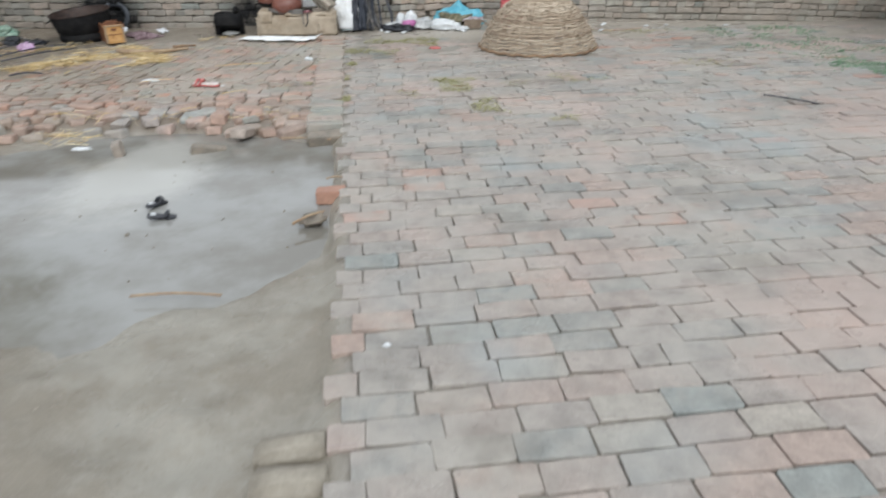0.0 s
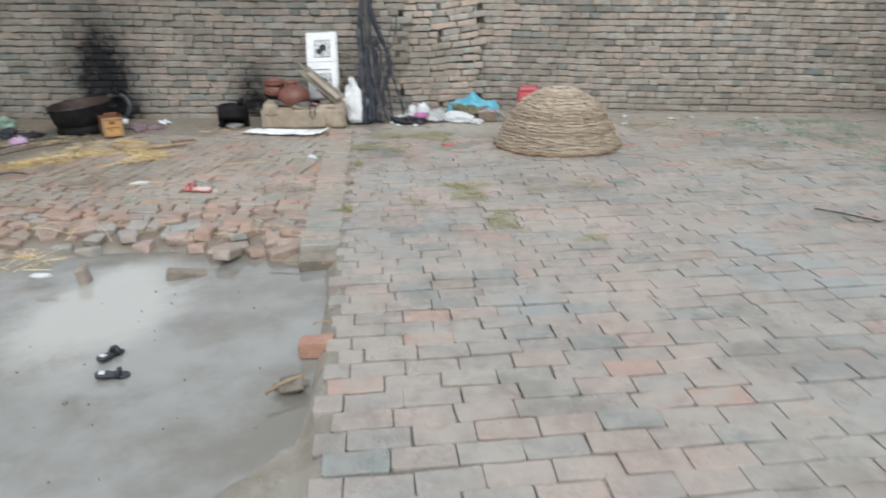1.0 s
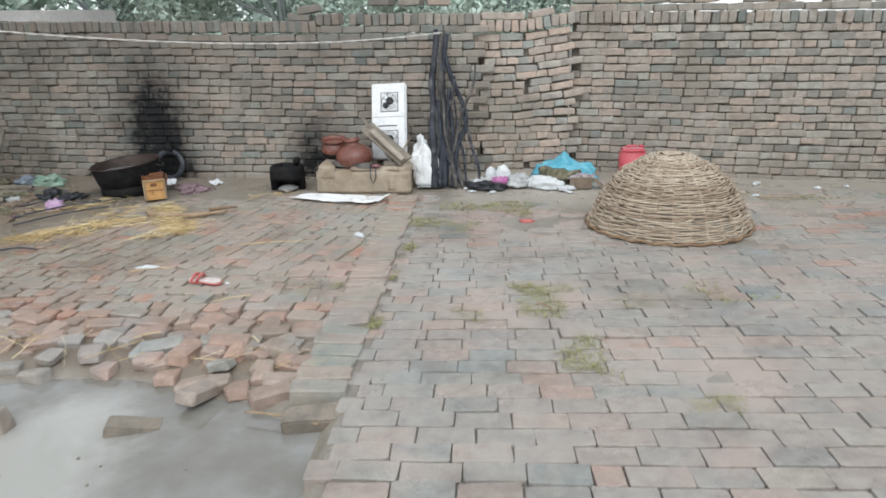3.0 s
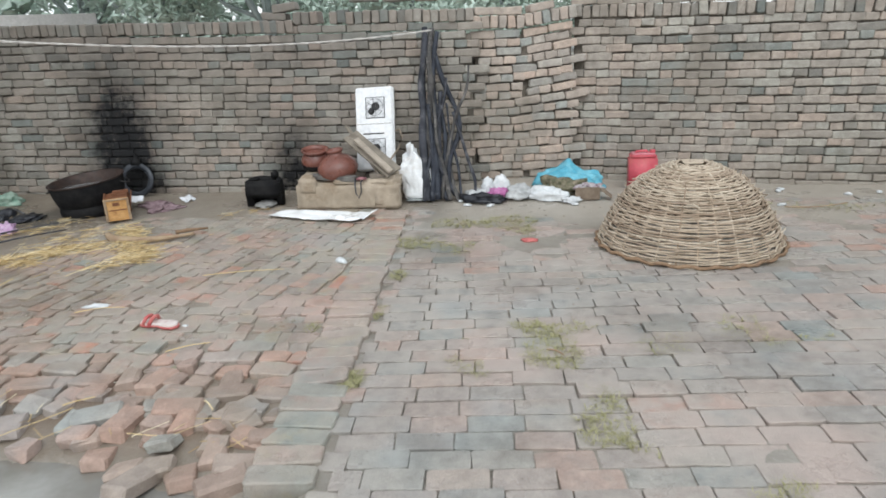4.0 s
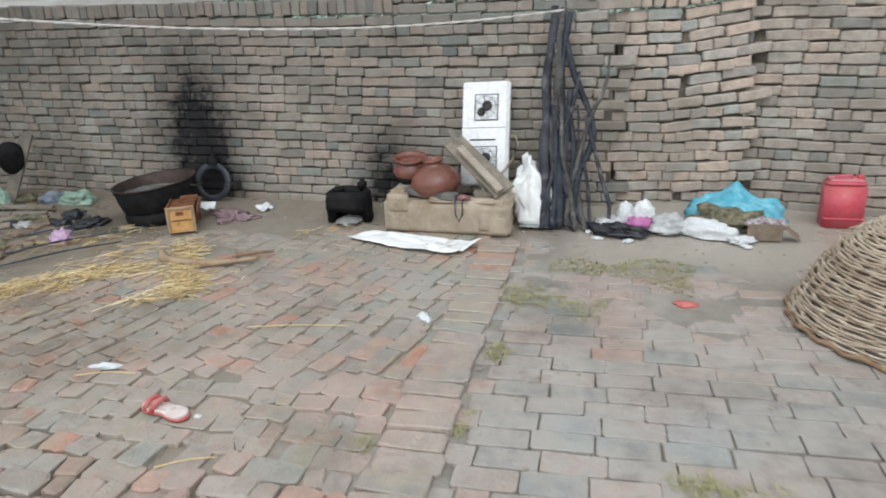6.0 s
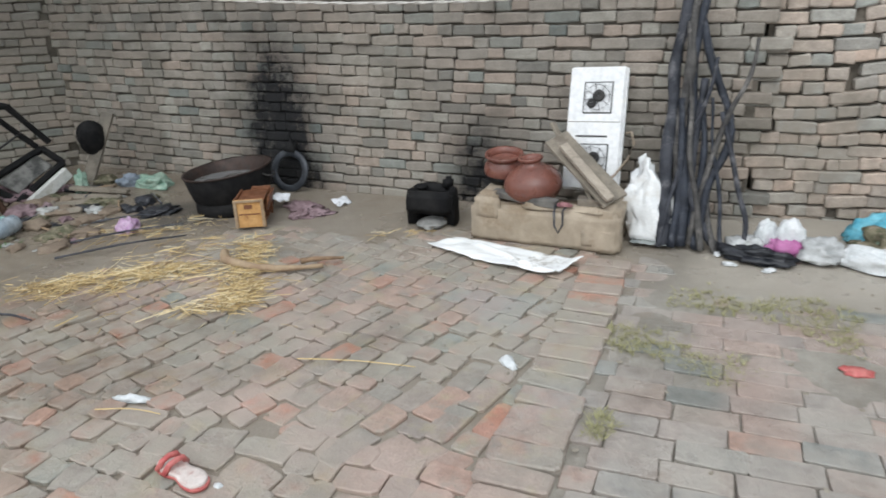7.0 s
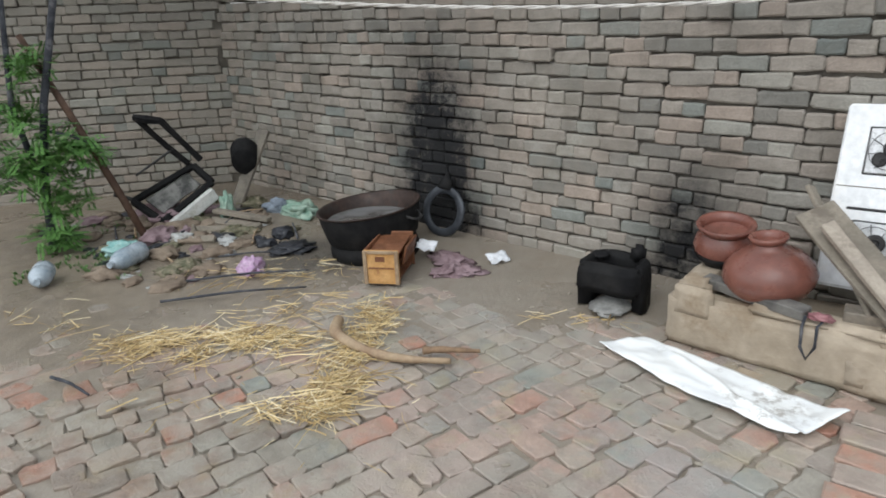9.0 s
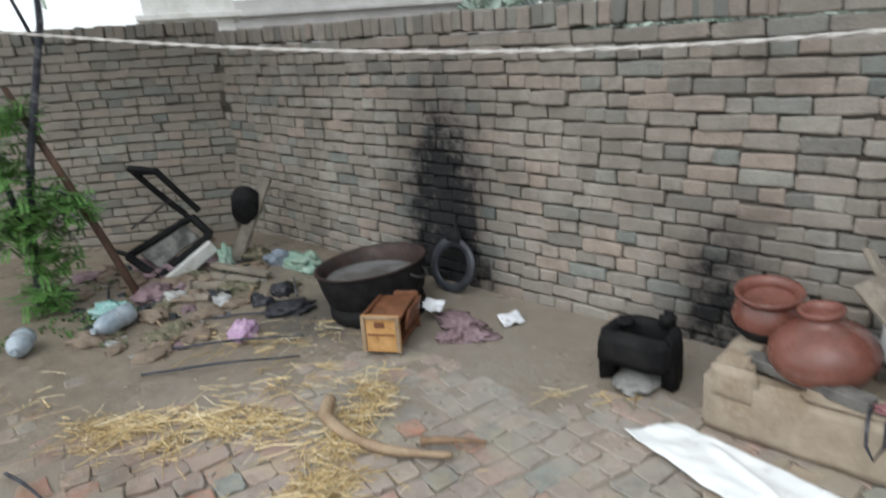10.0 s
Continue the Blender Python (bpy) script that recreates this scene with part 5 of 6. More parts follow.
def build_ring():
    root = base("iron_ring", pose(-4.0, 8.765, 0.205, -14, 0, 8), "blackened iron ring with a lug leaning on the wall", "ring")
    bm = lathe([(0.122, -0.012), (0.166, -0.013), (0.175, 0.0), (0.166, 0.013), (0.122, 0.012), (0.116, 0.0), (0.122, -0.012)], 44)
    for f in [f for f in bm.faces if len(f.verts) > 4]:
        bm.faces.remove(f)
    bmesh.ops.remove_doubles(bm, verts=bm.verts, dist=0.0005)
    bmesh.ops.transform(bm, matrix=pose(0, 0, 0, 90), verts=bm.verts)
    part("hoop", bm, surface("blued_iron", (0.03, 0.034, 0.042), (0.075, 0.082, 0.095), 6, 60, (0.35, 0.6), 0.3, 0.003, metal=0.2), root, smooth=True)
    part("lug", tube([(0, 0, 0.15), (0.004, 0, 0.195), (0.0, 0.004, 0.235), (-0.004, 0.008, 0.262)], [0.060, 0.042, 0.020, 0.012], 8), SOOT, root, smooth=True)


def build_drawer():
    root = base("wooden_box", pose(-3.665, 7.94, 0.02, 0, 0, 34), "broken orange wooden box standing open on straw", "box")
    w, d, h = 0.205, 0.33, 0.20
    part("front_panel", box((w, 0.016, h), (0, 0, h / 2), bevel=0.003), ORANGE_WOOD, root)
    for x in (-w / 2 + 0.011, w / 2 - 0.011):
        part("batten", box((0.022, 0.012, h), (x, -0.013, h / 2), bevel=0.003), PALE_WOOD, root)
    part("batten", box((w - 0.046, 0.012, 0.018), (0, -0.013, h - 0.01), bevel=0.003), PALE_WOOD, root)
    part("groove", box((w - 0.06, 0.006, 0.008), (0, -0.009, h * 0.48), bevel=0.0), BROWN_WOOD, root)
    part("stain", box((0.055, 0.004, 0.03), (-0.005, -0.009, h * 0.74), bevel=0.001), BROWN_WOOD, root)
    part("side_panel", box((0.014, d, h), (-w / 2 + 0.007, d / 2 + 0.009, h / 2), bevel=0.003), BROWN_WOOD, root)
    part("side_panel", box((0.014, d * 0.72, h * 0.55), (w / 2 + 0.01, d * 0.62, h * 0.7), bevel=0.003, turn=(0, 14, 0)), BROWN_WOOD, root)
    part("back_panel", box((w, 0.014, h * 1.05), (0, d + 0.017, h / 2), bevel=0.003), BROWN_WOOD, root)
    part("bottom_panel", box((w - 0.02, d, 0.012), (0, d / 2, 0.02), bevel=0.002), BROWN_WOOD, root)
    part("shelf", box((w - 0.02, d * 0.95, 0.012), (0.0, d / 2, h * 0.86), bevel=0.002, turn=(4, 0, 0)), BROWN_WOOD, root)


build_pan()
build_ring()
build_drawer()
for i, (x, y, sx, sy, sz) in enumerate(((-3.62, 8.45, 0.16, 0.09, 0.05), (-3.45, 8.38, 0.13, 0.08, 0.035), (-3.52, 8.30, 0.08, 0.06, 0.04))):
    single("rag", crumple((sx, sy, sz), 40 + i, 0.55), MAUVE_RAG, pose(x, y, 0.0, 0, 0, i * 35), "faded mauve rag heap on the mud", "rag", smooth=True)
for i, (x, y) in enumerate(((-3.80, 8.42), (-3.40, 8.62))):
    single("paper", cloth(8, 6, lambda u, v: Vector((0.13 * (u - 0.5), 0.09 * (v - 0.5), 0.02 + 0.03 * noise.noise(Vector((u * 3, v * 3, i * 4.0)))))), surface("white_paper", (0.74, 0.76, 0.80), (0.80, 0.81, 0.84), 5, 50, (0.6, 0.8), 0.1), pose(x, y, 0.02 + (0.06 if i == 0 else 0.01), 25, 0, 20 + i * 50), "crumpled white paper lying by the wall", "paper", smooth=True)


# ---- broken chair and scrap corner ----
def build_chair():
    root = base("broken_chair", pose(-5.85, 7.68, 0.03, 0, 0, 46.4), "broken black metal chair frame tipped over on rubbish", "chair")
    A, B, C, D = Vector((-0.27, 0, 0.20)), Vector((-0.04, -0.08, 0.05)), Vector((0.28, 0.18, 0.28)), Vector((0.13, 0.26, 0.40))
    for p, q in ((A, B), (B, C), (C, D), (D, A)):
        part("seat_rail", tube([p, p.lerp(q, 0.5), q], 0.030, 6), SOOT, root)

    def seat(u, v):
        p = A.lerp(B, 0.18 + 0.64 * u)
        q = D.lerp(C, 0.18 + 0.64 * u)
        return p.lerp(q, 0.12 + 0.72 * v) + Vector((0, 0, 0.012 * noise.noise(Vector((u * 3, v * 3, 1)))))

    part("seat", cloth(8, 10, seat, 0.012), surface("torn_grey_seat", (0.07, 0.07, 0.066), (0.24, 0.235, 0.22), 9, 60, (0.6, 0.9), stain=(0.04, 0.04, 0.04)), root, "torn grey seat", smooth=True)
    for pts in (((-0.18, 0.12, 0.80), (-0.09, 0.17, 0.66), (0.0, 0.21, 0.54), (0.10, 0.25, 0.42)), ((-0.01, 0.12, 0.78), (0.09, 0.18, 0.62), (0.20, 0.24, 0.45))):
        bm = tube(pts, [0.028, 0.024, 0.027, 0.026][: len(pts)], 6)
        part("backrest_post", bm, SOOT, root)
    part("backrest_rail", tube([(-0.20, 0.12, 0.81), (-0.10, 0.11, 0.79), (0.0, 0.12, 0.775)], [0.026, 0.036, 0.028], 6), SOOT, root)
    part("strut", tube([(-0.25, 0.08, 0.38), (0.02, 0.20, 0.55)], 0.009, 5), BLACK_METAL, root)
    part("arm", tube([(-0.40, 0.0, 0.26), (-0.26, 0.0, 0.21)], 0.018, 6), BLACK_METAL, root)
    d = (C - B)
    q = d.to_track_quat("X", "Z").to_matrix().to_4x4()
    bm = box((0.40, 0.05, 0.10), (0, 0, 0), bevel=0.01)
    bmesh.ops.transform(bm, matrix=Matrix.Translation(B.lerp(C, 0.52) + Vector((0.06, -0.07, -0.05))) @ q, verts=bm.verts)
    part("side_panel", bm, surface("dirty_white_panel", (0.56, 0.57, 0.54), (0.66, 0.66, 0.63), 8, 50, (0.5, 0.8), stain=(0.40, 0.39, 0.34)), root, "dirty white side panel")


def build_corner():
    plank("leaning_board", (-5.78, 8.14, 0.03), (-5.80, 8.52, 0.64), 0.12, 0.028, surface("damp_plank", (0.13, 0.115, 0.095), (0.24, 0.21, 0.17), 6, 70, (0.6, 0.85), 0.4, 0.004), "grey board leaning in the corner of the wall", 12)
    root = base("black_bucket", pose(-5.76, 8.28, 0.42, -72, 0, 52) @ Matrix.Diagonal((1.0, 1.25, 0.85, 1)), "dented black metal bucket hung on a leaning board", "bucket")
    part("body", lathe([(0.085, 0.0), (0.095, 0.02), (0.115, 0.16), (0.12, 0.17), (0.108, 0.165), (0.09, 0.03), (0.005, 0.025)], 28), SOOT, root, smooth=True)
    part("handle", tube([(0.11, 0, 0.16), (0.08, 0.05, 0.24), (0, 0.07, 0.27), (-0.08, 0.05, 0.24), (-0.11, 0, 0.16)], 0.006, 5), BLACK_METAL, root)
    for i, (a, b, w) in enumerate((((-5.62, 7.92, 0.13), (-5.18, 8.12, 0.09), 0.07), ((-5.60, 7.86, 0.07), (-5.16, 8.02, 0.06), 0.08), ((-5.52, 7.70, 0.05), (-5.22, 7.98, 0.05), 0.06), ((-5.75, 7.75, 0.06), (-5.40, 7.62, 0.05), 0.09), ((-5.40, 7.50, 0.05), (-5.12, 7.66, 0.07), 0.05))):
        plank("scrap_board", a, b, w, 0.03, GREY_WOOD, "grey splintered board on the rubbish heap", 10 * i)
    single("stake", tube([(-5.62, 7.40, 0.0), (-5.74, 7.28, 0.45), (-5.84, 7.16, 0.85), (-6.02, 6.98, 1.45)], [0.027, 0.026, 0.024, 0.02], 8), surface("rust_brown_pipe", (0.075, 0.042, 0.028), (0.13, 0.075, 0.05), 9, 60, (0.6, 0.9), 0.4, 0.004), pose(0, 0, 0), "leaning rusty brown stake among the weeds", "stake", smooth=True)
    items = [("green_bag", (-5.26, 8.42), (0.20, 0.11, 0.08), GREEN_BAG, "pale green plastic bag by the wall"), ("blue_rag", (-5.45, 8.36), (0.12, 0.08, 0.07), surface("faded_blue_cloth", (0.16, 0.19, 0.23), (0.30, 0.35, 0.41), 12, 60), "faded blue rag by the wall"),
             ("teal_bag", (-5.42, 7.14), (0.12, 0.09, 0.075), TEAL_BAG, "crumpled teal plastic bag"), ("green_bag", (-5.62, 8.02), (0.07, 0.05, 0.14), GREEN_BAG, "green plastic bag wedged behind boards"),
             ("mauve_bag", (-4.48, 7.57), (0.12, 0.085, 0.07), PINK_BAG, "crumpled mauve plastic bag among straw"), ("white_bag", (-5.05, 7.72), (0.09, 0.06, 0.04), DIRTY_BAG, "dirty white plastic scrap"),
             ("white_bag", (-5.34, 7.52), (0.12, 0.07, 0.05), DIRTY_BAG, "dirty white plastic scrap"), ("black_bag", (-4.62, 7.95), (0.16, 0.12, 0.04), DARK_BAG, "flattened black plastic bag"), ("white_bag", (-4.86, 7.62), (0.06, 0.04, 0.02), DIRTY_BAG, "small white plastic scrap"),
             ("rag", (-5.55, 7.45), (0.20, 0.12, 0.06), MAUVE_RAG, "dark wet rag on the rubbish"), ("rag", (-6.0, 7.7), (0.26, 0.2, 0.1), MAUVE_RAG, "dark wet rag on the rubbish"), ("white_bag", (-5.0, 7.0), (0.06, 0.03, 0.015), DIRTY_BAG, "small white plastic scrap"), ("white_bag", (-4.72, 7.08), (0.07, 0.02, 0.01), DIRTY_BAG, "small white plastic scrap")]
    for i, (name, (x, y), size, mat, label) in enumerate(items):
        single(name, crumple(size, 60 + i, 0.45), mat, pose(x, y, ground_z(x, y) - 0.006, 0, 0, i * 37), label, name.split("_")[-1], smooth=True)
    rng = random.Random(91)
    kinds = ((MAUVE_RAG, "rag", "dark sodden rag in the rubbish corner"), (CARTON, "carton_scrap", "sodden brown carton scrap in the rubbish corner"), (DARK_BAG, "black_bag", "torn black plastic in the rubbish corner"), (REFUSE, "clod", "dark clod of earth in the rubbish corner"), (REFUSE, "clod", "dark clod of earth in the rubbish corner"), (DIRTY_BAG, "white_scrap", "dirty white scrap in the rubbish corner"), (CARTON, "carton_scrap", "bluish plastic scrap in the rubbish corner"))
    for i in range(110):
        x, y = rng.uniform(-6.6, -4.6), rng.uniform(6.9, 8.35)
        if x + y * 0.35 > -2.05 or y > 8.45 + (x + 6.4) * 0.07 - 0.12:
            continue
        mat, name, label = kinds[rng.randrange(7)]
        k = rng.uniform(0.04, 0.13) * (0.45 if "white" in name or "plastic" in name else 1)
        single(name, crumple((k, k * rng.uniform(0.5, 0.9), k * rng.uniform(0.25, 0.5)), 200 + i, 0.5, sub=3), mat, pose(x, y, ground_z(x, y) - 0.008, 0, 0, rng.uniform(0, 360)), label, name.split("_")[-1], smooth=True)
    for i in range(16):
        x, y, a, ln = rng.uniform(-6.3, -4.8), rng.uniform(7.0, 8.2), rng.uniform(0, math.pi), rng.uniform(0.15, 0.4)
        z = ground_z(x, y) + 0.012
        d = Vector((math.cos(a), math.sin(a), 0)) * ln / 2
        c = Vector((x, y, z))
        branch([c - d, c + Vector((0, 0, 0.015)), c + d], 0.009, 0.005, "short dead twig in the rubbish corner", BARK if i % 3 else PALE_WOOD, 300 + i, "twig")
    for (x, y, ln, a) in ((-5.2, 7.2, 0.30, 30), (-5.33, 6.66, 0.24, 65)):
        root = base("plastic_bottle", pose(x, y, ground_z(x, y) + 0.065, 90, 0, a), "cloudy bluish plastic bottle lying on its side", "bottle")
        part("body", lathe([(0.045, 0.0), (0.062, 0.012), (0.064, ln * 0.3), (0.058, ln * 0.36), (0.064, ln * 0.42), (0.062, ln * 0.66), (0.04, ln * 0.84), (0.02, ln * 0.9)], 24), BOTTLE, root, smooth=True)
        part("neck", lathe([(0.02, ln * 0.89), (0.019, ln), (0.015, ln), (0.002, ln * 0.99)], 16), BOTTLE, root)
    for i, (a, b) in enumerate((((-4.62, 7.22, 0.02), (-4.12, 7.75, 0.05)), ((-4.42, 6.98, 0.02), (-3.95, 7.62, 0.03)), ((-4.9, 7.5, 0.02), (-4.55, 7.9, 0.03)), ((-3.95, 6.30, 0.02), (-3.66, 6.36, 0.02)))):
        branch([a, Vector(a).lerp(Vector(b), 0.5) + Vector((0.02, 0, 0.02)), b], 0.008, 0.005, "thin dark stick lying on the ground", BARK, 70 + i, "stick")
    branch([(-3.44, 7.47, 0.03), (-3.32, 7.37, 0.03), (-3.10, 7.35, 0.026), (-2.90, 7.41, 0.026), (-2.72, 7.53, 0.026)], 0.032, 0.013, "curved peeled log lying on the paving", PALE_WOOD, 81, "log")
    branch([(-2.86, 7.50, 0.045), (-2.78, 7.58, 0.046), (-2.68, 7.68, 0.03)], 0.020, 0.008, "dark broken tip of a branch", DARK_RIM, 82, "stick")


build_chair()
build_corner()


# ---- clothes line ----
def build_rope():
    a, b = Vector((-0.967, 8.969, 1.491)), Vector((-6.35, 6.514, 1.871))
    pts, strand = [], []
    for k in range(121):
        t = k / 120
        p = a.lerp(b, t)
        p.z -= 0.236 * 4 * t * (1 - t) * (1 - 0.618 * t)
        pts.append(p)
    bm = bmesh.new()
    for ph in (0, math.pi):
        tube([p + Vector((0, math.cos(i * 1.3 + ph), math.sin(i * 1.3 + ph))) * 0.0045 for i, p in enumerate(pts)], 0.0055, 5, bm=bm)
    single("clothes_line", bm, ROPE, pose(0, 0, 0), "pale twisted rope strung along the wall", "rope", smooth=True)


build_rope()


# ---- loose bricks, sandals and scraps on the floor ----
def build_rubble():
    rng = random.Random(77)
    shapes = [brick_shape(0.20, 0.105, 0.068, 200 + i, 0.010, 0.010) for i in range(4)] + [brick_shape(rng.uniform(0.09, 0.14), rng.uniform(0.08, 0.105), 0.066, 300 + i, 0.011, 0.016) for i in range(6)]
    meshes = []
    for v, f in shapes:
        me = bpy.data.meshes.new("loose_brick")
        me.from_pydata(v, [], f)
        me.materials.append(M["tumbled", "object"])
        meshes.append(me)

    def put(i, m, label="loose broken brick at the edge of the puddle", group="tumbled bricks"):
        ob = new("loose_brick", meshes[i])
        ob.matrix_basis = m
        return tagged(ob, label, "brick", group)

    x = -4.3
    while x < -0.98:
        f = pit_far(x)
        for lane, y0 in enumerate((f - 0.04, f + 0.08, f + 0.20, f + 0.33, f + 0.46)):
            if rng.random() < (0.85, 0.97, 0.97, 0.85, 0.55)[lane]:
                y = y0 + rng.gauss(0, 0.035)
                z = (-0.066, -0.040, -0.022, -0.018, -0.018)[lane] + rng.gauss(0, 0.008)
                put(rng.choice((0, 1, 2, 3, 4, 5, 6, 7, 8, 9, 4, 5, 6, 7, 8, 9)), pose(x + rng.gauss(0, 0.03), y, z, rng.gauss(-9 if lane == 0 else 0, 6), rng.gauss(0, 6), rng.choice((15, 15, 15, 85)) + rng.gauss(0, 13)))
        x += rng.uniform(0.12, 0.21)
    for x, y, z, a, t in ((-1.35, 4.62, -0.035, 80, 10), (-1.02, 4.66, -0.05, 30, -6)):
        put(rng.randrange(4), pose(x, y, z, 0, t, a), "wet brick lying in the muddy puddle", "bricks in the puddle")
    for name, long, x, y, z, t, a, mat, label in (("wet_brick", 0.225, -1.53, 4.38, -0.093, 12, 24, STONE, "dark wet brick half sunk in the puddle"), ("red_brick", 0.16, -0.575, 3.47, -0.046, 0, 6, FIRED, "orange red brick beside the paving edge")):
        single(name, lump((long, 0.11, 0.07), (0, 0, 0), x * 3, 0.007, 0.006, 2), mat, pose(x, y, z, 0, t, a), label, "brick", "bricks in the puddle")
    put(6, pose(-2.09, 4.28, -0.035, 0, 82, 10), "half brick standing on end in the puddle", "bricks in the puddle")
    for x, y, a in ((-0.395, 1.525, 8), (-0.375, 1.395, 4)):
        bm = lump((0.225, 0.105, 0.09), (0, 0, 0), x * 9, 0.018, 0.008, 2)
        single("mud_brick", bm, EARTH_BRICK, pose(x, y, -0.05, 0, 0, a), "pale grey mud brick beside the paving edge", "brick", "mud bricks", smooth=True)
    single("stone", lump((0.15, 0.09, 0.08), (0, 0, 0), 5.0, 0.03, 0.02, 2), STONE, pose(-0.625, 3.16, -0.055, 0, 0, 12), "muddy lump of brick with a stick on it", "stone", smooth=True)
    single("curb_stone", lump((0.26, 0.12, 0.07), (0, 0, 0), 7.0, 0.008, 0.008, 3), STONE, pose(-0.76, 4.50, -0.05, 10, 0, 16), "flat grey slab fragment at the end of the curb", "stone")


def build_sandals():
    root = base("sandal", pose(-2.0, 5.86, 0.012, 0, 0, -8), "red and white plastic sandal lying on the paving", "sandal")

    def sole(u, v):
        x = 0.115 * (2 * u - 1)
        half = 0.040 * math.sqrt(max(0.02, 1 - (2 * u - 1) ** 6)) * (1 - 0.25 * math.exp(-((u - 0.52) / 0.14) ** 2))
        return Vector((x, (2 * v - 1) * half, 0.003 * math.sin(u * 3)))

    part("sole", cloth(20, 6, sole, 0.016), surface("white_foam", (0.62, 0.52, 0.48), (0.74, 0.66, 0.62), 18, 60, (0.6, 0.8), stain=(0.45, 0.30, 0.27)), root, "worn pinkish white footbed", smooth=True)
    part("rand", cloth(20, 6, lambda u, v: sole(u, v) * 1.06 + Vector((0, 0, -0.008)), 0.012), RED_FOIL, root, "red outsole", smooth=True)
    for x in (-0.075, -0.035):
        part("strap", tube([(x, -0.042, 0.01), (x + 0.01, -0.025, 0.04), (x + 0.012, 0.0, 0.046), (x + 0.01, 0.025, 0.04), (x, 0.042, 0.01)], 0.011, 6), RED_FOIL, root, "red strap", smooth=True)
    for i, (x, y, a) in enumerate(((-1.52, 3.43, 70), (-1.43, 3.26, 15))):
        z = -0.078
        root = base("slipper", pose(x, y, z, 0, 10, a), "muddy black slipper stuck in the puddle", "slipper", "slippers in the puddle")
        part("sole", cloth(20, 6, lambda u, v: sole(u, v) * 0.62, 0.016), DARK_BAG, root, smooth=True)
        part("strap", tube([(0.02, -0.026, 0.01), (0.025, -0.016, 0.032), (0.028, 0.0, 0.038), (0.025, 0.016, 0.032), (0.02, 0.026, 0.01)], 0.011, 6), DARK_BAG, root, smooth=True)
        part("footbed", cloth(10, 5, lambda u, v: Vector((-0.055 + 0.025 * u, 0.014 * (2 * v - 1), 0.018)), 0.004), WHITE_BAG, root, "pale heel patch", smooth=True)


def build_scraps():
    def scrap(name, x, y, size, mat, label, seed, turn=0):
        single(name, crumple(size, seed, 0.4, sub=3), mat, pose(x, y, max(ground_z(x, y), -0.006) - 0.004, 0, 0, turn), label, "scrap", smooth=True)

    scrap("red_wrapper", -0.04, 7.47, (0.06, 0.04, 0.02), RED_FOIL, "small red and white wrapper on the mud", 90, 10)
    scrap("paper_cup", -1.315, 6.985, (0.055, 0.03, 0.025), WHITE_BAG, "crushed white paper cup on the bricks", 91, -40)
    scrap("paper_scrap", -2.57, 6.11, (0.085, 0.02, 0.018), WHITE_BAG, "torn white plastic strip on the bricks", 92, 20)
    scrap("paper_scrap", -1.86, 5.88, (0.02, 0.015, 0.012), WHITE_BAG, "small white scrap on the bricks", 93)
    scrap("dead_leaf", -1.62, 5.42, (0.08, 0.04, 0.008), surface("dead_leaf", (0.30, 0.29, 0.20), (0.40, 0.38, 0.27), 14, 60), "dry greyish leaf on the bricks", 94, 40)
    scrap("paper_scrap", -0.16, 1.99, (0.016, 0.012, 0.01), WHITE_BAG, "small white scrap on the bricks", 95)
    scrap("paper_scrap", -2.55, 3.42, (0.03, 0.015, 0.01), WHITE_BAG, "small white scrap in the mud", 97)
    scrap("ribbon", -2.28, 4.20, (0.07, 0.025, 0.012), WHITE_BAG, "white plastic loop in the puddle", 98)
    for i, (a, b, mat, r) in enumerate((((-1.24, 2.42, -0.05), (-0.87, 2.42, -0.05), PALE_WOOD, 0.006), ((-1.08, 4.50, -0.045), (-0.72, 4.44, -0.04), PALE_WOOD, 0.006), ((-0.70, 3.06, -0.03), (-0.56, 3.17, -0.01), PALE_WOOD, 0.007), ((-2.15, 6.62, 0.012), (-1.65, 6.78, 0.012), STRAW, 0.0027),
                                        ((-2.62, 5.98, 0.015), (-2.35, 6.06, 0.02), STRAW, 0.0027), ((-1.78, 5.55, 0.012), (-1.60, 5.66, 0.012), STRAW, 0.0027), ((2.55, 5.30, 0.005), (2.85, 5.02, 0.005), BARK, 0.006), ((-0.62, 3.60, 0.0), (-0.53, 3.62, 0.0), PALE_WOOD, 0.005), ((0.12, 5.72, 0.01), (0.20, 5.66, 0.015), PALE_WOOD, 0.004))):
        branch([a, Vector(a).lerp(Vector(b), 0.5) + Vector((0.0, 0.012, 0.004)), b], r, r * 0.8, "thin dry stalk lying on the ground", mat, 100 + i, "stalk")
    rng = random.Random(19)
    bm = bmesh.new()
    for _ in range(40):
        x, y = rng.gauss(-1.35, 0.55), rng.gauss(3.3, 0.7)
        if x > edge_x(y) - 0.06 or y > 4.4:
            continue
        r = rng.uniform(0.003, 0.008) * (1.8 if rng.random() < 0.08 else 1)
        made = bmesh.ops.create_icosphere(bm, subdivisions=1, radius=r)["verts"]
        bmesh.ops.translate(bm, vec=(x, y, max(ground_z(x, y), -0.083) + r * 0.2), verts=made)
    chips = bmesh.new()
    for _ in range(420):
        x, y = rng.uniform(-4.4, 0.6), rng.uniform(5.2, 8.6)
        if rng.random() > 0.35 + 0.65 * smooth(y, 6.8, 7.8) or -2.4 < x < -1.3 and y > 7.85:
            continue
        r = rng.uniform(0.004, 0.012)
        made = bmesh.ops.create_icosphere(chips, subdivisions=1, radius=r)["verts"]
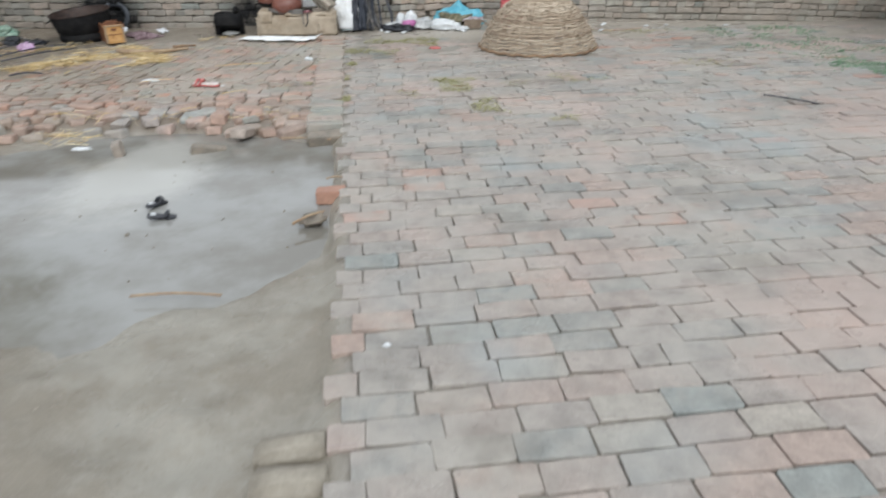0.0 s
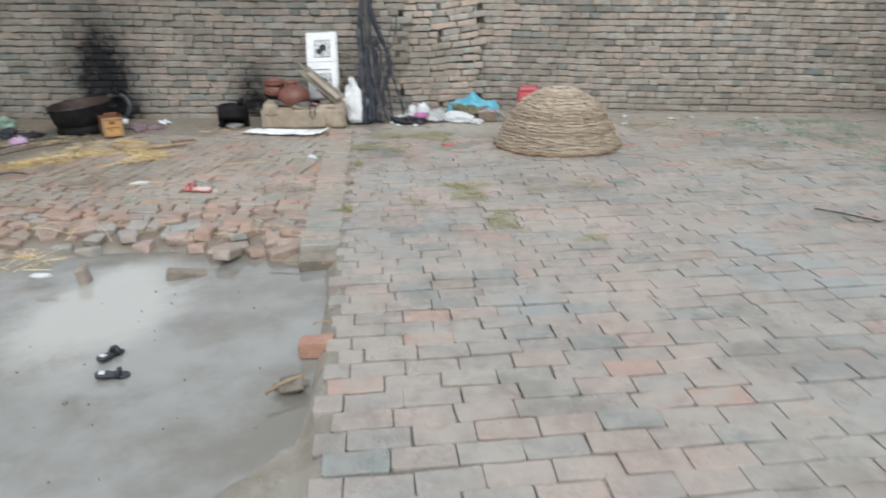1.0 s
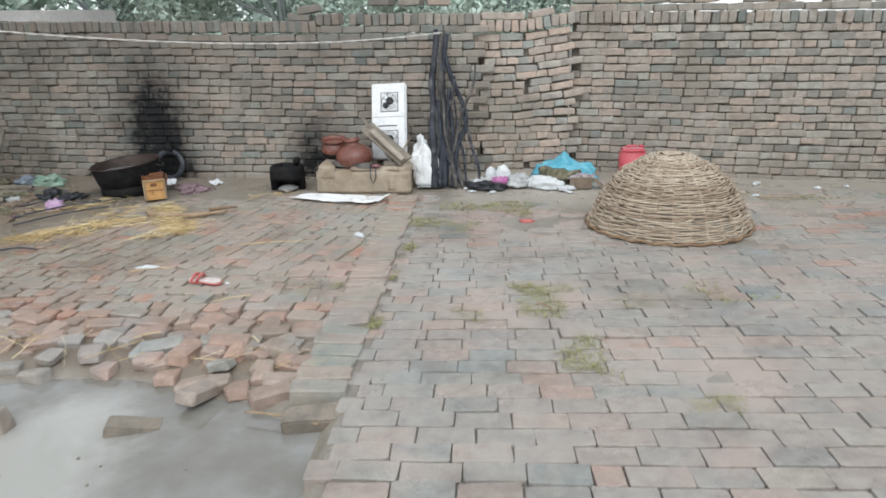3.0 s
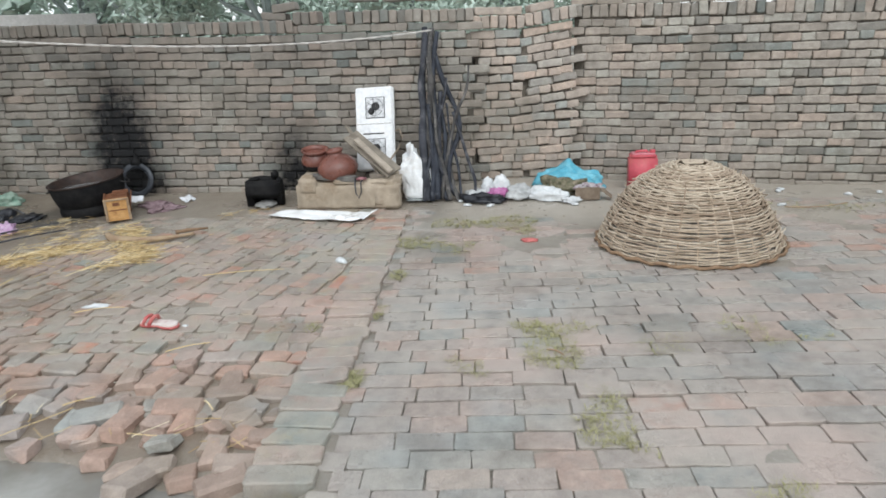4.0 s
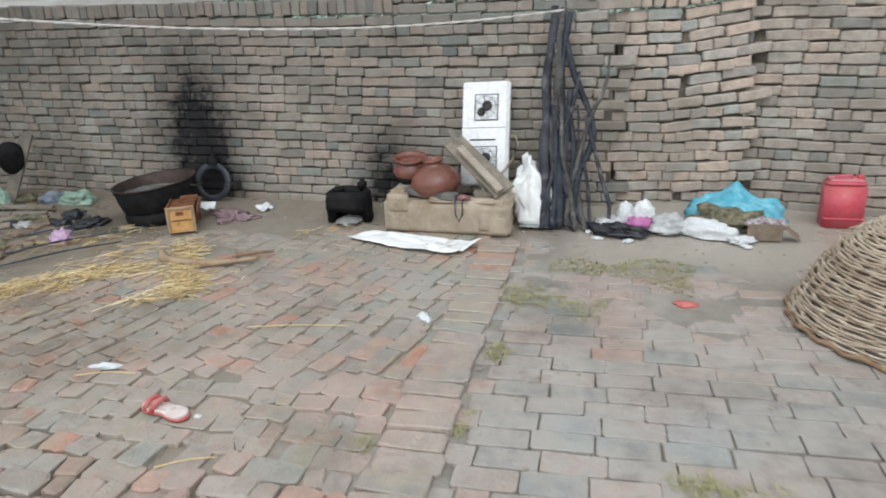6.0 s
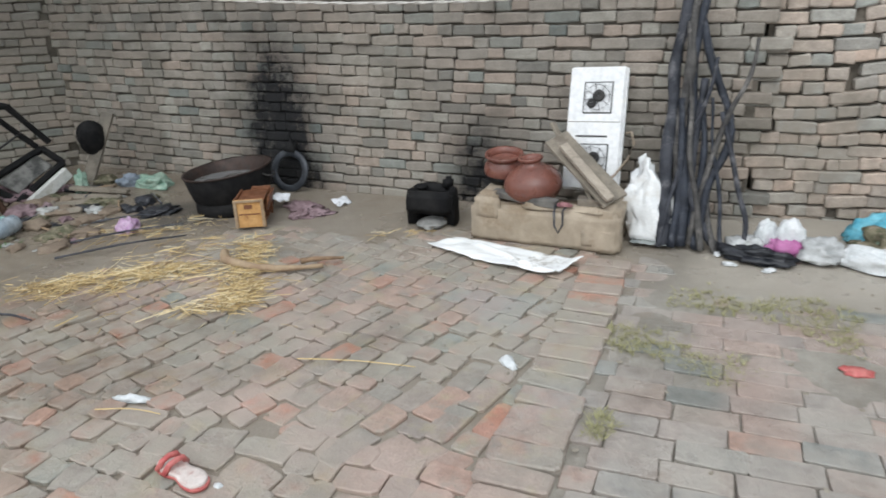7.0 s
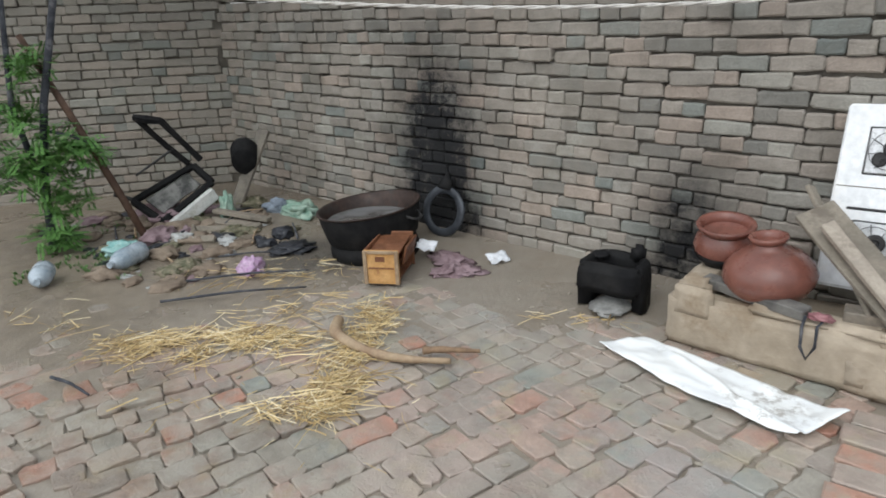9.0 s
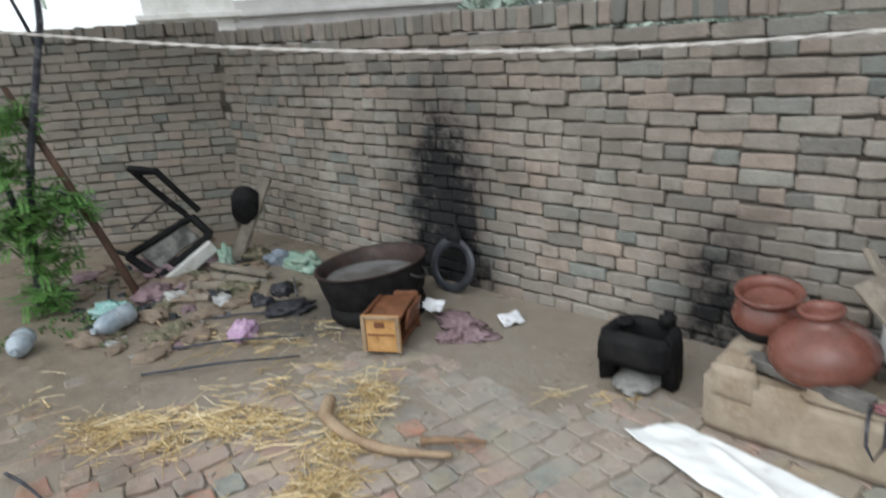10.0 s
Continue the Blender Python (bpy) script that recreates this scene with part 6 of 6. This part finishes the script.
        bmesh.ops.transform(chips, matrix=pose(x, y, max(ground_z(x, y), -0.003) + r * 0.15, 0, 0, rng.uniform(0, 360)) @ Matrix.Diagonal((1.5, 0.9, 0.55, 1)), verts=made)
    single("brick_chips", chips, EARTH_BRICK, pose(0, 0, 0), "small brick chips trodden into the mud", "rubble", kind="stuff")
    single("mud_crumbs", bm, STONE, pose(0, 0, 0), "dark crumbs of mud in the puddle", "mud", kind="stuff")


build_rubble()
build_sandals()
build_scraps()


# ---- straw and weeds ----
def blades(name, spots, material, label, seed, height=(0.02, 0.06), width=0.004, lean=0.8):
    rng = random.Random(seed)
    verts, faces = [], []
    for cx, cy, rx, ry, count in spots:
        for _ in range(count):
            a, r = rng.uniform(0, math.tau), math.sqrt(rng.random())
            x, y = cx + rx * r * math.cos(a) + rng.gauss(0, rx * 0.12), cy + ry * r * math.sin(a) + rng.gauss(0, ry * 0.12)
            if noise.noise(Vector((x * 3.2, y * 3.2, seed))) < -0.12 + 0.5 * (r - 0.4):
                continue
            z = max(ground_z(x, y), -0.008)
            for _b in range(7):
                h, d, w = rng.uniform(*height), rng.uniform(0, math.tau), width * rng.uniform(0.6, 1.4)
                ex, ey = math.cos(d) * h * lean * rng.uniform(0.4, 1.6), math.sin(d) * h * lean * rng.uniform(0.4, 1.6)
                px, py = -math.sin(d) * w, math.cos(d) * w
                k = len(verts)
                verts += [(x - px, y - py, z), (x + px, y + py, z), (x + ex * 0.5 + px * 0.8, y + ey * 0.5 + py * 0.8, z + h * 0.65), (x + ex * 0.5 - px * 0.8, y + ey * 0.5 - py * 0.8, z + h * 0.65), (x + ex, y + ey, z + h * 0.85)]
                faces += [(k, k + 1, k + 2, k + 3), (k + 3, k + 2, k + 4)]
    me = bpy.data.meshes.new(name)
    me.from_pydata(verts, [], faces)
    me.materials.append(material)
    return tagged(new(name, me), label, "weeds", kind="stuff")


blades("dry_weeds", [(0.09, 5.80, 0.42, 0.24, 1150), (-0.27, 5.55, 0.24, 0.10, 170), (0.50, 5.82, 0.34, 0.13, 230), (1.10, 6.03, 0.48, 0.15, 230), (0.32, 5.13, 0.26, 0.28, 420), (0.96, 4.72, 0.17, 0.10, 100), (-0.36, 7.88, 0.46, 0.36, 800), (-0.67, 7.33, 0.26, 0.18, 300), (-0.88, 7.45, 0.16, 0.18, 220),
                      (-1.13, 5.86, 0.07, 0.10, 160), (-0.745, 5.36, 0.05, 0.10, 110), (-0.84, 6.75, 0.06, 0.12, 120), (-0.81, 6.2, 0.03, 0.25, 40), (2.6, 6.6, 0.5, 0.3, 160), (2.6, 8.5, 0.9, 0.25, 300)], GRASS, "low yellowish weeds in the paving joints", 2, (0.008, 0.026), 0.0012, 1.6)
blades("green_weeds", [(-5.4, 6.9, 0.5, 0.4, 350), (-6.1, 7.6, 0.5, 0.5, 250)], GREEN_GRASS, "short green weeds in the mud", 5, (0.012, 0.040), 0.003)
blades("low_moss", [(4.15, 6.3, 0.55, 0.40, 1100), (4.0, 7.2, 0.9, 0.7, 1100), (3.7, 8.3, 0.8, 0.5, 700)], MOSS, "pale green moss and seedlings on wet mud", 6, (0.012, 0.028), 0.0022)


def build_straw():
    rng = random.Random(9)
    bm = bmesh.new()
    strokes = [((-4.05, 6.62), (-3.62, 6.98), 0.14, 430), ((-3.82, 6.92), (-3.52, 7.12), 0.13, 210), ((-2.84, 6.95), (-3.02, 7.20), 0.10, 420), ((-3.75, 7.0), (-3.45, 7.28), 0.09, 160), ((-3.05, 6.80), (-2.80, 6.92), 0.05, 40), ((-3.06, 7.22), (-3.42, 7.72), 0.09, 280), ((-3.55, 7.1), (-3.2, 7.3), 0.12, 60),
               ((-3.9, 7.3), (-3.5, 7.8), 0.16, 100), ((-4.6, 7.3), (-4.0, 7.95), 0.2, 110), ((-4.9, 6.4), (-4.2, 6.6), 0.12, 25),
               ((-2.75, 8.15), (-2.35, 8.40), 0.04, 26), ((-3.3, 6.6), (-2.6, 7.2), 0.3, 40), ((-2.9, 4.95), (-1.0, 4.9), 0.10, 60), ((-2.6, 4.5), (-2.3, 4.3), 0.08, 40)]
    for (ax, ay), (bx, by), wide, count in strokes:
        for _ in range(int(count * 1.7)):
            t = rng.random()
            x, y = ax + (bx - ax) * t + rng.gauss(0, wide * 0.6), ay + (by - ay) * t + rng.gauss(0, wide * 0.6)
            if noise.noise(Vector((x * 7, y * 7, 4.0))) < -0.10:
                continue
            ln = rng.uniform(0.035, 0.14) if rng.random() < 0.85 else rng.uniform(0.14, 0.34)
            a = rng.gauss(math.atan2(by - ay, bx - ax), 1.5)
            z = max(ground_z(x, y), 0.0) + rng.uniform(0.003, 0.028)
            d = Vector((math.cos(a), math.sin(a), rng.gauss(0, 0.07)))
            sd = Vector((-d.y, d.x, 0))
            p = Vector((x, y, z))
            b1, b2 = rng.gauss(0, 0.03) * ln, rng.gauss(0, 0.03) * ln
            tube([p - d * ln / 2, p - d * ln / 6 + sd * b1, p + d * ln / 6 + sd * b2, p + d * ln / 2 + sd * (b2 - b1)], rng.uniform(0.0010, 0.0021) * (1.8 if rng.random() < 0.14 else 1.0), 3, bm=bm, cap=False)
    single("straw", bm, STRAW, pose(0, 0, 0), "scattered wet yellow straw on the muddy bricks", "straw", kind="stuff")


build_straw()


# ---- trees ----
def leaf_cloud(bm, centre, size, count, leaf, rng, shape=0.35):
    c = Vector(centre)
    for _ in range(count):
        d = Vector((rng.gauss(0, 1), rng.gauss(0, 1), rng.gauss(0, 1))).normalized() * rng.random() ** 0.45
        p = c + Vector((d.x * size[0], d.y * size[1], d.z * size[2]))
        e = Euler((rng.uniform(-0.9, 0.9), rng.uniform(-0.9, 0.9), rng.uniform(0, math.tau))).to_matrix()
        l, w = leaf * rng.uniform(0.6, 1.3), leaf * shape * rng.uniform(0.7, 1.2)
        pts = [Vector((-l, 0, 0)), Vector((0, -w, 0.12 * l)), Vector((l, 0, -0.1 * l)), Vector((0, w, 0.12 * l))]
        bm.faces.new([bm.verts.new(p + e @ q) for q in pts])


def build_shrub():
    root = base("young_tree", pose(-6.0, 6.88, 0), "young tree with feathery bright green leaves in the corner", "tree")
    R = Vector((0.69, 0.724, 0))
    part("trunk", tube([(0, 0, -0.02), R * 0.05 + Vector((0, 0, 0.5)), R * 0.16 + Vector((0, 0, 1.0)), R * 0.42 + Vector((0, 0, 1.8)), R * 0.5 + Vector((0, 0, 2.5))], [0.032, 0.028, 0.025, 0.02, 0.012], 8), BARK, root, smooth=True)
    part("limb", tube([R * 0.04 + Vector((0, 0, 0.4)), R * -0.05 + Vector((0, 0, 1.0)), R * 0.08 + Vector((0, 0, 1.9)), R * 0.02 + Vector((0, 0, 2.5))], [0.022, 0.02, 0.016, 0.008], 7), BARK, root, smooth=True)
    part("limb", tube([R * 0.38 + Vector((0, 0, 1.65)), R * 0.28 + Vector((0, 0, 1.95)), R * 0.2 + Vector((0, 0, 2.3))], [0.012, 0.01, 0.006], 6), BARK, root, smooth=True)
    part("limb", tube([R * 0.12 + Vector((0, 0, 0.85)), R * 0.3 + Vector((0, 0, 0.8)), R * 0.46 + Vector((0, 0, 0.72))], [0.012, 0.009, 0.005], 6), BARK, root, smooth=True)
    rng = random.Random(55)
    bm = bmesh.new()
    # Clusters above z 2 stay out of view, added to shade the corner.
    for lat, dep, z, r, n in ((0.26, 0.0, 0.72, 0.21, 2200), (0.02, -0.1, 0.62, 0.19, 1300), (0.10, 0.0, 1.27, 0.15, 1000), (0.20, -0.05, 0.42, 0.17, 1000), (0.12, -0.1, 0.16, 0.17, 900), (-0.10, 0.0, 1.02, 0.18, 900), (-0.3, -0.1, 0.7, 0.3, 1500), (0.3, 0, 2.45, 0.5, 1600), (0.5, 0.5, 2.7, 0.7, 2200), (0.1, -0.5, 2.6, 0.7, 2200), (0.9, 0.2, 2.8, 0.6, 1800), (0.2, 0.9, 2.6, 0.6, 1600), (0.10, -0.1, 0.95, 0.12, 400), (0.5, 0.0, 3.2, 0.9, 4200), (-0.4, 0.3, 3.2, 0.9, 4200), (1.3, 0.6, 3.4, 0.8, 3000)):
        c = R * lat + Vector((-0.724, 0.69, 0)) * dep + Vector((0, 0, z))
        for _ in range(n // 10):
            d = Vector((rng.gauss(0, 1), rng.gauss(0, 1), rng.gauss(0, 0.8)))
            p = c + d.normalized() * r * rng.random() ** 0.5
            ax = Vector((rng.gauss(0, 1), rng.gauss(0, 1), rng.gauss(-0.3, 0.4))).normalized()
            sd = ax.cross(Vector((0, 0, 1))).normalized()
            for k in range(8):
                q = p + ax * (0.014 * k)
                for sgn in (-1, 1):
                    tip = q + sd * sgn * 0.030 + ax * 0.012 + Vector((0, 0, -0.004))
                    w = ax * 0.0075
                    bm.faces.new([bm.verts.new(v) for v in (q, (q + tip) / 2 + w, tip, (q + tip) / 2 - w)])
    part("crown", bm, LEAF, root, "feathery light green leaves, with unseen upper clusters added for shade")


def build_far_tree(at, h, spread, seed):
    rng = random.Random(seed)
    root = base("tree", pose(*at, 0, 0, rng.uniform(0, 360)), "broad green tree beyond the yard wall", "tree", "trees behind the wall")
    top = h * 0.45
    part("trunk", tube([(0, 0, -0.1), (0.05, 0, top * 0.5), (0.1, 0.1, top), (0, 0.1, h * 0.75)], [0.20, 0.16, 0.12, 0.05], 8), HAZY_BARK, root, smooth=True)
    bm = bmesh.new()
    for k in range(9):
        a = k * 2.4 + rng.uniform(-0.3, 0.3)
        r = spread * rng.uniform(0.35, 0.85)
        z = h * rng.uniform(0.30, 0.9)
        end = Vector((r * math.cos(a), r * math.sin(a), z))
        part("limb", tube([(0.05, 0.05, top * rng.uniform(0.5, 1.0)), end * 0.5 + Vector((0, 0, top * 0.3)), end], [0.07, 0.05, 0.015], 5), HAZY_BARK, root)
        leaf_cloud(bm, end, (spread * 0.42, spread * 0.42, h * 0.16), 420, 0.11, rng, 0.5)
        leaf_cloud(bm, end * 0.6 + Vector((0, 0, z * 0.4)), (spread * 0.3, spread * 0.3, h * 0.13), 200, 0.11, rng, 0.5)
    part("crown", bm, FAR_LEAF, root, "green leaves paled by painted haze")


build_shrub()
for i, (x, y, h, s) in enumerate(((-11.0, 21.0, 5.5, 2.6), (-7.0, 19.5, 5.0, 2.4), (-3.6, 22.0, 6.0, 2.8), (-15.5, 24.0, 6.0, 3.0), (-9.0, 27.0, 7.0, 3.4), (-1.5, 27.0, 5.0, 2.2), (-5.5, 29.0, 7.0, 3.2), (1.5, 30.0, 6.0, 2.6))):
    build_far_tree((x, y, -0.05), h, s, 500 + i)


def build_woods():
    rng = random.Random(123)
    bm = bmesh.new()
    for _ in range(420):
        a = radians(rng.uniform(-6, 47))
        d = rng.uniform(44, 60)
        x, y = -d * math.sin(a), d * math.cos(a)
        h = 6.5 + 3.0 * noise.noise(Vector((a * 9, 0, 0)))
        leaf_cloud(bm, (x, y, rng.uniform(0.5, h)), (1.8, 1.8, 1.3), 26, 0.5, rng, 0.55)
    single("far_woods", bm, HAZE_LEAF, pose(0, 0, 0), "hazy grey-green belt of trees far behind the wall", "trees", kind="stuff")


build_woods()


# ---- houses beyond the wall ----
def build_house(at, turn, w, d, h, wall_mat, label, windows):
    root = base("house", pose(*at, 0, 0, turn), label, "house")
    t = 0.25
    part("wall", box((w, t, h), (0, -d / 2 + t / 2, h / 2), bevel=0.01), wall_mat, root)
    part("wall", box((w, t, h), (0, d / 2 - t / 2, h / 2), bevel=0.01), wall_mat, root)
    for x in (-w / 2 + t / 2, w / 2 - t / 2):
        part("wall", box((t, d - 2 * t, h), (x, 0, h / 2), bevel=0.01), wall_mat, root)
    part("roof", box((w + 0.5, d + 0.5, 0.18), (0, 0, h + 0.09), bevel=0.02), wall_mat, root)
    part("parapet", box((w + 0.1, 0.12, 0.45), (0, -d / 2, h + 0.40), bevel=0.01), wall_mat, root)
    for x, z, ww, hh in windows:
        win = part("window", box((ww, 0.06, hh), (x, -d / 2 - 0.012, z), bevel=0.01), GREY_WOOD, root)
        part("pane", box((ww - 0.14, 0.02, hh - 0.14), (x, -d / 2 - 0.052, z), bevel=0.0), GLASS_DARK, win)


build_house((-23.1, 15.55, 0), 67, 2.5, 3.0, 2.95, LIME, "small whitewashed outhouse beyond the wall", ((0.4, 1.3, 0.6, 0.8),))
build_house((-26.2, 23.4, 0), 55, 9.3, 5.0, 3.3, PLASTER, "low pale plastered house beyond the yard wall", ((-2.2, 1.6, 1.0, 1.2), (2.4, 1.6, 1.0, 1.2)))
build_house((-17.3, 21.6, 0), 42.5, 6.0, 4.0, 1.85, PLASTER, "low grey plastered shed beyond the wall", ((-1.8, 1.1, 0.9, 0.8),))


# ---- bricks of the setting ----
build_wall_left()
build_wall_middle()
build_wall_right()
build_wall_west()
build_wall_east()
build_paving_right()
build_curb()
build_paving_left()
